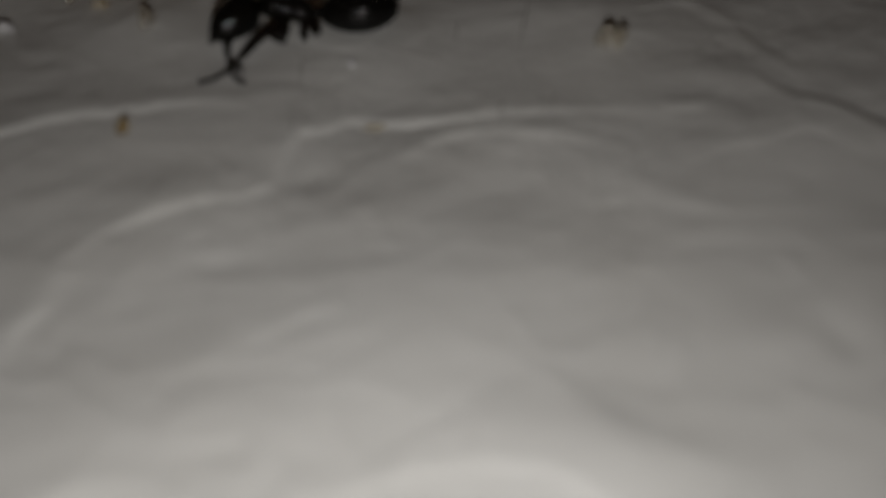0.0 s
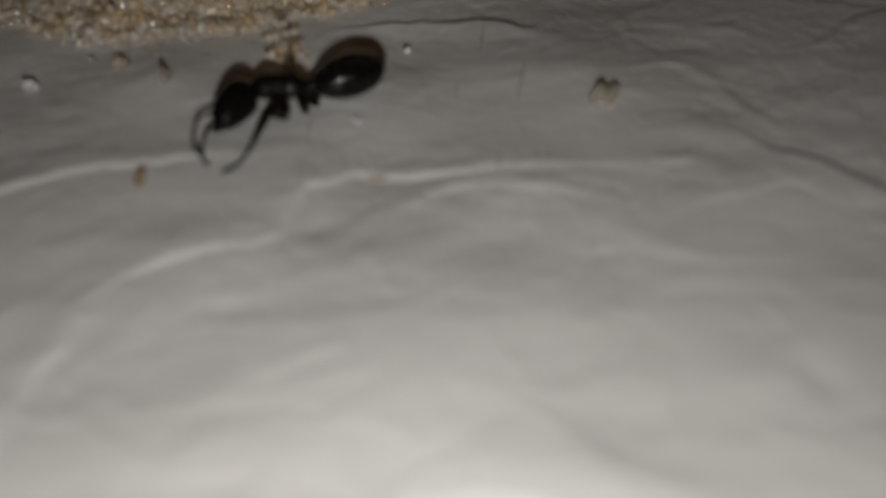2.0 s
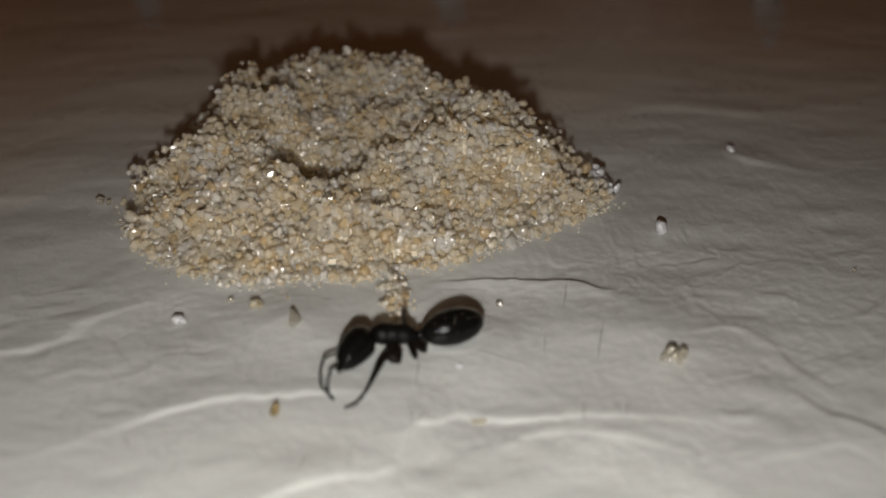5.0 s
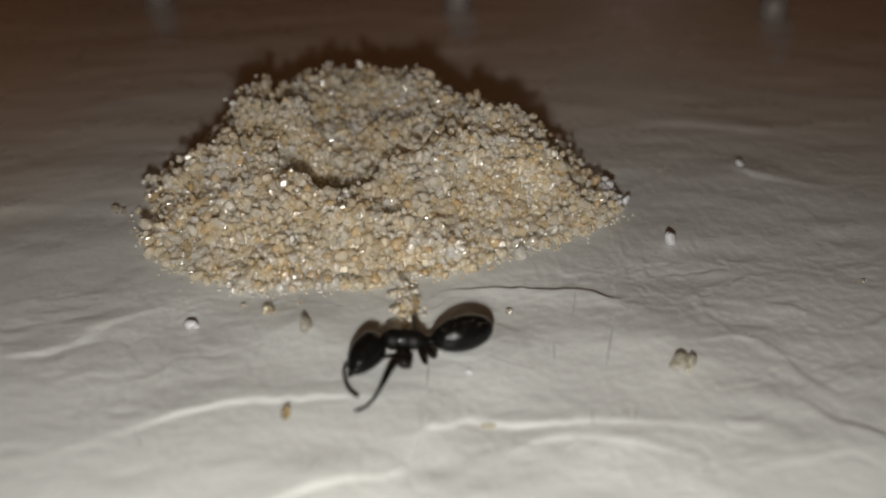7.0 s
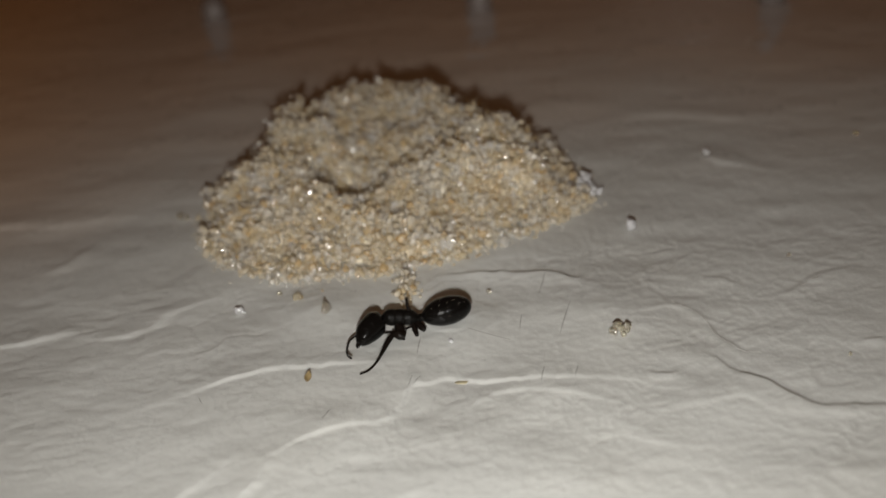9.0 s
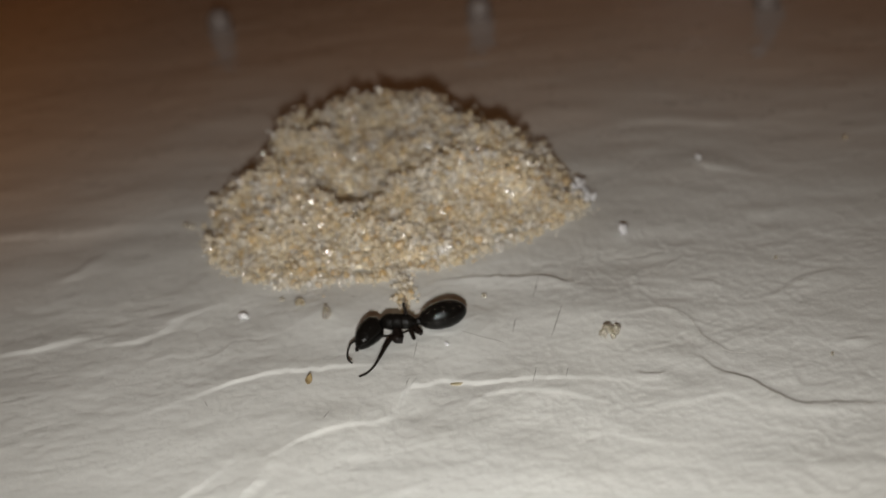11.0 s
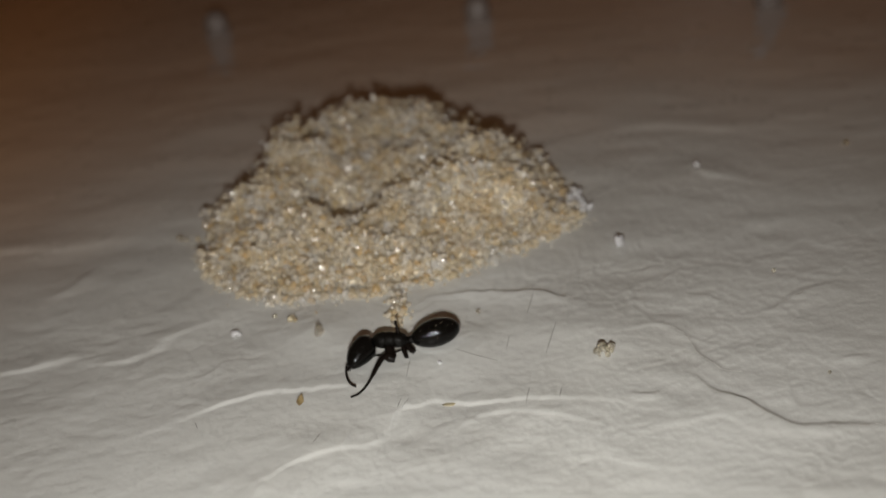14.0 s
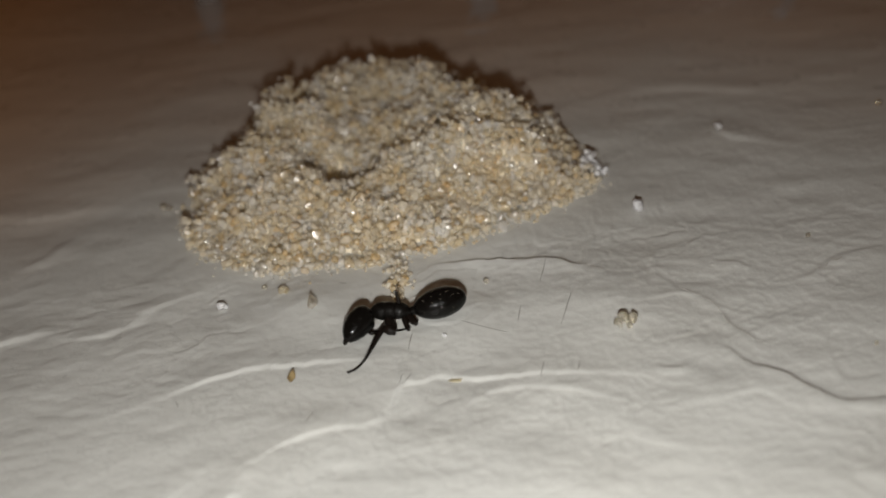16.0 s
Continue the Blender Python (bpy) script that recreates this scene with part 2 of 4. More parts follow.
# ---- the painted ledge: one sheet with brush ridges and cracks ----
@functools.lru_cache(maxsize=None)
def noise_table(seed):
    return np.random.default_rng(seed).uniform(-1, 1, (256, 256))


def lattice_noise(x, y, sx, sy, seed, turn=0.0):
    c, s = math.cos(turn), math.sin(turn)
    u, v = (x * c + y * s) / sx, (-x * s + y * c) / sy
    table = noise_table(seed)
    i, j = np.floor(u).astype(int), np.floor(v).astype(int)
    f, g = u - i, v - j
    f, g = f * f * (3 - 2 * f), g * g * (3 - 2 * g)
    i, j, i1, j1 = i % 256, j % 256, (i + 1) % 256, (j + 1) % 256
    return (table[i, j] * (1 - f) + table[i1, j] * f) * (1 - g) + (table[i, j1] * (1 - f) + table[i1, j1] * f) * g


SWELLS = [(-0.3, 4.93, -0.018, 0.2), (0.6, 4.7, -0.02, 0.22), (0.97, 4.38, -0.014, 0.2), (-0.86, 4.28, -0.016, 0.25), (1.62, 3.61, -0.012, 0.08), (0.1, 5.2, -0.05, 0.45), (1.3, 5.85, 0.055, 0.5), (-1.08, 6.3, 0.035, 0.3), (-1.84, 6.48, -0.03, 0.3), (0.36, 6.4, -0.035, 0.3), (0.05, 3.0, -0.03, 0.3)]
RELIEF = []  # line, height, width on the near side, width on the far side


def ridge(points, height, near, far):
    RELIEF.append((smooth_line(points), 0.88 * height, 0.78 * near, far))


ridge([(-4.0, 6.19), (-3.67, 6.24), (-3.2, 6.32)], 0.0248, 0.03, 0.14)
ridge([(-3.24, 6.25), (-2.77, 6.21), (-2.38, 6.5), (-2.0, 6.71)], 0.0186, 0.035, 0.14)
ridge([(-2.08, 5.35), (-1.81, 5.49), (-1.48, 5.59), (-1.16, 5.57), (-0.43, 5.53)], 0.021, 0.03, 0.16)
ridge([(-1.6, 3.8), (-1.48, 4.2), (-1.31, 4.61)], 0.015, 0.05, 0.2)
ridge([(-1.31, 4.61), (-1.14, 4.75), (-0.88, 4.85), (-0.6, 4.86), (-0.48, 4.97)], 0.02, 0.03, 0.16)
ridge([(-0.48, 4.99), (-0.33, 5.23), (-0.02, 5.27), (0.3, 5.21), (0.66, 5.15), (1.24, 5.02)], 0.0232, 0.028, 0.16)
ridge([(-2.2, 4.17), (-1.93, 4.29), (-1.7, 4.48)], 0.015, 0.035, 0.14)
ridge([(-1.53, 4.14), (-1.47, 4.26), (-1.32, 4.4)], 0.0124, 0.03, 0.12)
ridge([(-0.04, 4.84), (0.2, 5.0), (0.5, 5.05), (0.82, 4.95), (1.11, 4.8)], 0.0170, 0.03, 0.15)
ridge([(1.5, 4.75), (1.77, 4.73), (2.01, 4.78), (2.17, 4.65)], 0.0170, 0.04, 0.16)
ridge([(0.84, 4.38), (1.06, 4.48), (1.28, 4.38), (1.56, 4.33)], 0.006, 0.03, 0.1)
ridge([(-0.75, 3.28), (-0.34, 3.35), (-0.13, 3.36), (0.14, 3.33), (0.34, 3.27), (0.46, 3.19), (0.56, 3.07), (0.7, 2.9)], 0.02, 0.055, 0.35)
ridge([(-1.5, 3.4), (-1.35, 3.48), (-1.2, 3.56), (-1.03, 3.54), (-0.9, 3.45), (-0.75, 3.35)], 0.022, 0.09, 0.3)
ridge([(0.35, 3.75), (0.43, 3.64), (0.54, 3.45), (0.67, 3.3), (0.88, 3.16), (1.04, 3.03), (1.2, 2.95)], 0.024, 0.38, 0.16)
ridge([(2.6, 9.75), (3.1, 9.6), (3.6, 9.3)], 0.0310, 0.06, 0.3)
ridge([(2.9, 8.5), (3.11, 8.32), (3.4, 8.1)], 0.0248, 0.05, 0.25)
ridge([(-4.9, 8.4), (-4.12, 8.32), (-3.37, 8.35)], 0.0248, 0.04, 0.2)
ridge([(-3.92, 7.31), (-3.7, 7.5), (-3.47, 7.82)], 0.0217, 0.12, 0.035)
ridge([(1.66, 6.38), (1.74, 6.41), (1.83, 6.43)], 0.008, 0.06, 0.02)
ridge([(1.65, 6.24), (1.75, 6.24), (1.85, 6.22)], 0.008, 0.06, 0.02)
ridge([(1.8, 5.9), (1.87, 5.88), (1.94, 5.86)], 0.008, 0.06, 0.018)
ridge([(2.0, 5.72), (2.06, 5.69), (2.12, 5.65)], 0.009, 0.06, 0.018)
ridge([(1.58, 5.9), (1.68, 5.88), (1.78, 5.86)], 0.006, 0.05, 0.02)
ridge([(2.15, 6.3), (2.3, 6.22), (2.5, 6.08)], 0.009, 0.08, 0.02)
# cracks: the paint drops away on the far side
ridge([(-0.1, 6.62), (0.11, 6.65), (0.41, 6.63), (0.86, 6.54), (1.07, 6.44), (1.23, 6.33)], 0.0279, 0.16, 0.02)
ridge([(1.6, 6.02), (1.84, 5.93), (2.01, 5.73), (2.1, 5.44), (2.24, 5.25), (2.36, 5.18)], 0.0065, 0.09, 0.02)
ridge([(1.9, 5.35), (1.98, 5.18), (2.06, 5.02), (2.21, 4.89), (2.34, 4.75), (2.54, 4.6), (2.68, 4.56), (2.83, 4.55), (3.04, 4.48), (3.8, 4.3)], 0.020, 0.18, 0.03)
ridge([(1.44, 5.1), (1.49, 5.08), (1.57, 5.08), (1.66, 5.04)], 0.012, 0.09, 0.018)
ridge([(2.3, 3.98), (2.45, 3.98), (2.6, 3.95), (2.9, 3.85)], 0.012, 0.16, 0.06)
ridge([(3.1, 5.22), (3.18, 5.21), (3.27, 5.2)], 0.012, 0.08, 0.02)
ridge([(2.7, 5.9), (2.9, 5.99), (3.21, 6.11), (3.48, 6.19)], 0.012, 0.12, 0.025)


def wander(x, y):
    """Makes the drawn lines uneven."""
    x = x + 0.05 * lattice_noise(x, y, 0.25, 0.25, 43) + 0.008 * lattice_noise(x, y, 0.06, 0.06, 47)
    return x, y + 0.04 * lattice_noise(x, y, 0.22, 0.22, 44) + 0.014 * lattice_noise(x, y, 0.07, 0.07, 45)


def ground_height(x, y):
    """Height of the painted surface in centimetres."""
    x, y = np.atleast_1d(np.asarray(x, float)), np.atleast_1d(np.asarray(y, float))
    z = 0.010 * lattice_noise(x, y, 1.3, 0.5, 3, 0.12) + 0.006 * lattice_noise(x, y, 0.5, 0.2, 4, -0.1)
    for cx, cy, rise, w in SWELLS:
        z += rise * np.exp(-((x - cx) ** 2 + (y - cy) ** 2) / (w * w))
    wx, wy = x + 0.1 * lattice_noise(x, y, 0.3, 0.3, 41), y + 0.05 * lattice_noise(x, y, 0.3, 0.2, 42)
    patch = np.clip(0.5 + 0.9 * lattice_noise(x, y, 1.1, 0.8, 9), 0.1, 1.2)
    z += 0.0018 * patch * (1 - np.abs(lattice_noise(wx, wy, 0.36, 0.28, 7, 0.35))) ** 3 + 0.0013 * patch * (1 - np.abs(lattice_noise(wx, wy, 0.17, 0.13, 8, -0.25))) ** 3
    z += 0.0024 * lattice_noise(wx, wy, 0.1, 0.09, 5, 0.15) + 0.0011 * lattice_noise(x, y, 0.06, 0.04, 6, 0.1)
    z += 0.002 * patch * (1 - np.abs(lattice_noise(wx, wy, 0.1, 0.085, 10, 0.4))) ** 3
    # edges where one coat of paint ends on another
    for seed, sx, sy, lift, turn in ((51, 0.6, 0.5, 0.005, 0.3), (52, 0.33, 0.28, 0.003, -0.3), (53, 0.17, 0.15, 0.0014, 0.5)):
        n = 1.5 * lattice_noise(wx, wy, sx, sy, seed, turn) + 0.35 * lattice_noise(wx, wy, sx * 0.3, sy * 0.35, seed + 10, turn) + 0.12 * lattice_noise(x, y, 0.07, 0.05, seed + 20)
        f = n - np.floor(n)
        edge = np.where(f < 0.84, f / 0.84, 0.5 + 0.5 * np.cos(math.pi * (f - 0.84) / 0.16))
        there = np.clip(0.35 + 1.3 * lattice_noise(x, y, 0.9, 0.6, seed + 30), 0, 1)
        z += lift * edge * there * np.clip((y - 3.2) / 0.9, 0.15, 1)
    x, y = wander(x, y)
    for line, height, near, far in RELIEF:
        lo, hi = line.min(0) - 0.8, line.max(0) + 0.8
        k = np.nonzero((x > lo[0]) & (x < hi[0]) & (y > lo[1]) & (y < hi[1]))[0]
        if not len(k):
            continue
        best, side, fade = np.full(len(k), 1e9), np.zeros(len(k)), np.zeros(len(k))
        n = len(line) - 1
        for i in range(n):
            a, d = line[i], line[i + 1] - line[i]
            px, py = x[k] - a[0], y[k] - a[1]
            u = np.clip((px * d[0] + py * d[1]) / (d @ d), 0, 1)
            ex, ey = px - u * d[0], py - u * d[1]
            e = np.hypot(ex, ey)
            m = e < best
            best[m], side[m] = e[m], (d[0] * py - d[1] * px)[m]
            fade[m] = np.sin(math.pi * np.clip((i + u[m]) / n, 0.03, 0.97)) ** 0.6
        w = np.where(side > 0, far, near)
        span = max(0.16, 2.0 * far)
        uneven = 0.92 + 0.35 * lattice_noise(x[k], y[k], span, span, 46)
        z[k] += height * fade * uneven * np.exp(-(best / w) ** 2)
    return z


def spaced(parts):
    out = []
    for a, b, step in parts:
        out += list(np.arange(a, b - step * 0.5, step))
    return np.array(out + [parts[-1][1]])


def build_ground():
    xs = spaced([(-90, -30, 10), (-30, -8, 1), (-8, -4, 0.08), (-4, -2.4, 0.04), (-2.4, 3.2, 0.014), (3.2, 4.2, 0.04), (4.2, 8, 0.08), (8, 30, 1), (30, 90, 10)])
    ys = spaced([(-90, -20, 10), (-20, 1.0, 1), (1.0, 2.8, 0.05), (2.8, 6.9, 0.014), (6.9, 10, 0.05), (10, 17, 0.1), (17, 30, 1), (30, 90, 10)])
    gx, gy = np.meshgrid(xs, ys, indexing="ij")
    z = ground_height(gx.ravel(), gy.ravel())
    verts = np.stack([gx.ravel(), gy.ravel(), z], 1) * CM
    nx, ny = len(xs), len(ys)
    i, j = np.meshgrid(np.arange(nx - 1), np.arange(ny - 1), indexing="ij")
    a = (i * ny + j).ravel()
    faces = np.stack([a, a + ny, a + ny + 1, a + 1], 1)
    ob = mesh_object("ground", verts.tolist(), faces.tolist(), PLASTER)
    return tagged(ob, "off-white painted plaster ledge with brush ridges and fine cracks", "ledge", kind="structure")


ground = build_ground()


def build_scratch(x0, y0, x1, y1, w=0.003):
    n = 5
    verts, faces = [], []
    for k in range(n + 1):
        u = k / n
        x, y = x0 + (x1 - x0) * u, y0 + (y1 - y0) * u
        h = float(ground_height(x, y)[0])
        ww = w * (1 - 0.75 * abs(2 * u - 1))
        dx, dy = -(y1 - y0), x1 - x0
        length = math.hypot(dx, dy)
        dx, dy = dx / length * ww, dy / length * ww
        verts += [(x - dx, y - dy, h + 0.001), (x, y, h + 0.004), (x + dx, y + dy, h + 0.001)]
    for k in range(n):
        a = 3 * k
        faces += [(a, a + 3, a + 4, a + 1), (a + 1, a + 4, a + 5, a + 2)]
    return mesh_object("scratch", (np.array(verts) * CM).tolist(), faces, SCORE, ground)


for s in ((1.02, 6.04, 0.87, 5.65), (0.88, 6.52, 0.79, 6.24), (0.69, 5.27, 0.64, 5.1), (0.94, 5.23, 0.9, 5.11), (-0.25, 5.81, -0.29, 5.58),
          (-0.33, 5.32, -0.36, 5.21), (-0.27, 5.31, -0.33, 5.21), (0.13, 5.86, 0.47, 5.66), (-1.98, 5.28, -1.94, 5.2), (0.6, 5.95, 0.56, 5.78),
          (-0.86, 6.55, -0.8, 6.54), (-0.95, 5.0, -1.0, 4.9)):
    build_scratch(*s)


def build_crack(points, w=0.006):
    """A thin line of dirt that has settled in a crack."""
    drawn = smooth_line(points, 14)
    line = drawn.copy()
    for _ in range(6):
        line = line + 0.8 * (drawn - np.stack(wander(line[:, 0], line[:, 1]), 1))
    rough = lattice_noise(line[:, 0], line[:, 1], 0.06, 0.06, 48)
    verts, faces = [], []
    n = len(line) - 1
    for k, (x, y) in enumerate(line):
        y += 0.012
        d = line[min(k + 1, n)] - line[max(k - 1, 0)]
        side = np.array([-d[1], d[0]]) / np.hypot(*d)
        ww = w * max(0.12, 0.6 + 0.9 * rough[k]) * (1 - abs(2 * k / n - 1) ** 4) + 0.0004
        for q, up in ((-1, 0.0004), (0, 0.003), (1, 0.0004)):
            px, py = x + side[0] * ww * q, y + side[1] * ww * q
            verts.append((px, py, float(ground_height(px, py)[0]) + up))
    for k in range(n):
        a = 3 * k
        faces += [(a, a + 3, a + 4, a + 1), (a + 1, a + 4, a + 5, a + 2)]
    return mesh_object("crack", (np.array(verts) * CM).tolist(), faces, CRACK, ground)


build_crack([(1.84, 5.93), (2.01, 5.73), (2.1, 5.44), (2.24, 5.25), (2.36, 5.18)], 0.0035)
build_crack([(1.98, 5.18), (2.06, 5.02), (2.21, 4.89), (2.34, 4.75), (2.54, 4.6), (2.68, 4.56), (2.83, 4.55), (3.04, 4.48), (3.5, 4.38)], 0.009)
build_crack([(1.49, 5.08), (1.57, 5.08), (1.65, 5.04)], 0.005)
build_crack([(2.89, 6.0), (3.04, 6.04), (3.19, 6.1)], 0.006)
build_crack([(-0.1, 6.62), (0.11, 6.65), (0.41, 6.63), (0.86, 6.54), (1.07, 6.44), (1.23, 6.33)])


# ---- the sand heap with its crater ----
HEAP = (-0.4, 8.75)
TURN = [-180, -150, -120, -90, -60, -30, 0, 45, 90, 135, 180]
OUTER = [1.92, 2.25, 2.2, 1.86, 1.83, 2.12, 1.82, 1.52, 1.95, 1.88, 1.92]
RIM = [1.4, 1.45, 1.25, 1.05, 0.9, 0.92, 0.9, 0.9, 1.3, 1.25, 1.4]
CREST = [0.45, 0.46, 0.42, 0.40, 0.47, 0.58, 0.61, 0.53, 0.42, 0.43, 0.45]
FLOOR = [0.4, 0.37, 0.34, 0.36, 0.47, 0.57, 0.60, 0.51, 0.38, 0.38, 0.4]
GULLY = [(-2.1, 8.8, 0.14, 0.22), (-1.65, 8.65, 0.2, 0.2), (-1.17, 8.32, 0.27, 0.25), (-0.86, 8.1, 0.3, 0.32), (-0.55, 8.14, 0.27, 0.28), (-0.22, 8.16, 0.15, 0.15)]
HUMPS = [(-1.15, 10.0, 0.09, 0.42), (-0.7, 10.05, 0.06, 0.3), (0.3, 9.85, 0.09, 0.36), (-1.95, 9.05, 0.06, 0.2), (-1.45, 8.28, 0.1, 0.25), (-0.28, 8.0, 0.1, 0.14), (-0.4, 7.7, 0.07, 0.22), (-0.75, 8.75, -0.1, 0.45), (-0.15, 8.4, 0.1, 0.2)]


def heap_height(x, y):
    """Height of the heap above the ledge, and how far a spot lies towards its foot (1: at the foot)."""
    dx, dy = x - HEAP[0], y - HEAP[1]
    r, a = np.hypot(dx, dy), np.degrees(np.arctan2(dy, dx))
    wob = 0.15 * lattice_noise(x, y, 0.5, 0.5, 21) + 0.06 * lattice_noise(x, y, 0.2, 0.2, 22)
    outer, rim, crest = np.interp(a, TURN, OUTER) + wob, np.interp(a, TURN, RIM) + wob, np.interp(a, TURN, CREST)
    s = np.clip((r - rim) / (outer - rim), 0, 1)
    slope = crest * (1 - s) ** 1.05
    q = np.clip(r / rim, 0, 1)
    floor = 0.47 * (1 - q) + np.interp(a, TURN, FLOOR) * q
    bowl = crest - (crest - floor) * (1 - q ** 1.6) ** 0.9
    z = np.where(r < rim, bowl, slope)
    inside = np.clip((1 - s) * 4, 0, 1)
    for hx, hy, rise, w in HUMPS:
        z = z + inside * rise * np.exp(-((x - hx) ** 2 + (y - hy) ** 2) / (w * w))
    cut = np.zeros_like(z)
    for (ax, ay, da, wa), (bx, by, db, wb) in zip(GULLY, GULLY[1:]):
        u = np.clip(((x - ax) * (bx - ax) + (y - ay) * (by - ay)) / ((bx - ax) ** 2 + (by - ay) ** 2), 0, 1)
        e = np.hypot(x - ax - u * (bx - ax), y - ay - u * (by - ay)) / (wa + u * (wb - wa))
        cut = np.maximum(cut, (da + u * (db - da)) * np.exp(-e ** 2))
    z = z - inside * cut
    z = z + (0.12 * lattice_noise(x, y, 0.42, 0.42, 23) + 0.10 * lattice_noise(x, y, 0.2, 0.2, 24)) * np.clip(z / 0.25, 0, 1) * np.clip((10.6 - y) / 1.2, 0.25, 1)
    return np.maximum(z, 0), r / outer


def grain_shapes(count, seed, cuts=2):
    """Unit grains: a ball, knocked into an angular pebble."""
    shapes = []
    r = np.random.default_rng(seed)
    for _ in range(count):
        bm = bmesh.new()
        bmesh.ops.create_icosphere(bm, subdivisions=cuts, radius=1.0)
        v = np.array([p.co[:] for p in bm.verts])
        f = np.array([[p.index for p in q.verts] for q in bm.faces])
        bm.free()
        for _ in range(9):
            n = r.normal(size=3)
            n /= np.linalg.norm(n)
            d = v @ n
            cut = r.uniform(0.5, 0.8)
            over = d > cut
            v[over] -= np.outer(d[over] - cut, n)
        v *= r.uniform(0.8, 1.25, 3)
        v *= 1 + r.uniform(-0.04, 0.04, (len(v), 1))
        shapes.append((v, f))
    return shapes


SHAPES = grain_shapes(10, 5)


def random_turns(n, r):
    q = r.normal(size=(n, 4))
    q /= np.linalg.norm(q, axis=1)[:, None]
    w, x, y, z = q.T
    return np.stack([np.stack([1 - 2 * (y * y + z * z), 2 * (x * y - w * z), 2 * (x * z + w * y)], 1),
                     np.stack([2 * (x * y + w * z), 1 - 2 * (x * x + z * z), 2 * (y * z - w * x)], 1),
                     np.stack([2 * (x * z - w * y), 2 * (y * z + w * x), 1 - 2 * (x * x + y * y)], 1)], 1)


def heap_grains():
    """Centres and radii of all grains, in centimetres."""
    r = np.random.default_rng(11)
    pts = []
    for step, lift, keep in ((0.056, -0.06, 0.95), (0.05, 0.0, 1.0), (0.066, 0.035, 0.75), (0.1, 0.07, 0.6), (0.15, 0.095, 0.5)):
        gx, gy = np.meshgrid(np.arange(-3.0, 2.2, step), np.arange(6.4, 11.3, step))
        x, y = gx.ravel() + r.uniform(-0.6, 0.6, gx.size) * step, gy.ravel() + r.uniform(-0.6, 0.6, gx.size) * step
        z, s = heap_height(x, y)
        ok = (s < 1.0) & (r.random(len(x)) < keep)
        if lift > 0:
            ok &= z > 0.05
        if lift < 0:
            ok &= z > 0.1
        x, y, z = x[ok], y[ok], z[ok]
        pts.append(np.stack([x, y, z + lift * r.uniform(0.4, 1.1, len(x))], 1))
    # grains that cling together in lumps
    lumps = 330
    a, q = r.uniform(-180, 180, lumps), r.uniform(0.12, 0.97, lumps) ** 0.5
    d = q * np.interp(a, TURN, OUTER)
    cx, cy = HEAP[0] + d * np.cos(np.radians(a)), HEAP[1] + d * np.sin(np.radians(a))
    cz, _ = heap_height(cx, cy)
    for k in range(lumps):
        n = int(r.integers(5, 34))
        w = r.normal(size=(n, 3))
        w = w / np.linalg.norm(w, axis=1)[:, None] * r.uniform(0.035, 0.06 + 0.0036 * n, (n, 1))
        lump = np.array([cx[k], cy[k], cz[k] + 0.02 + 0.0012 * n]) + w
        lump[:, 2] = np.maximum(lump[:, 2], 0.01)
        pts.append(lump)
    # thin scatter round the foot, and a small spill towards the ant
    a = r.uniform(-180, 180, 110)
    d = np.interp(a, TURN, OUTER) + r.exponential(0.03, 110)
    foot = np.stack([HEAP[0] + d * np.cos(np.radians(a)), HEAP[1] + d * np.sin(np.radians(a)), np.zeros(110)], 1)
    pts.append(foot)
    spill = np.stack([r.normal(-0.35, 0.05, 110), r.normal(6.46, 0.14, 110), np.abs(r.normal(0.0, 0.05, 110))], 1)
    spill = spill[(spill[:, 1] > 6.2) & (spill[:, 1] < 6.85)]
    pts.append(spill)
    # dust round the near foot; it also stands in for the cream glow there
    dust = 900
    a = r.uniform(-175, 0, dust)
    d = np.interp(a, TURN, OUTER) + r.normal(-0.01, 0.075, dust)
    pts.append(np.stack([HEAP[0] + d * np.cos(np.radians(a)), HEAP[1] + d * np.sin(np.radians(a)), np.zeros(dust)], 1))
    p = np.concatenate(pts)
    size = 0.033 * np.exp(np.clip(r.normal(0, 0.27, len(p)), -0.6, 0.5))
    size[len(p) - dust:] *= 0.36
    size[len(p) - dust - len(spill):len(p) - dust] *= 0.7
    base = ground_height(p[:, 0], p[:, 1])
    p[:, 2] = base + np.maximum(p[:, 2], size * 0.8)
    return p, size


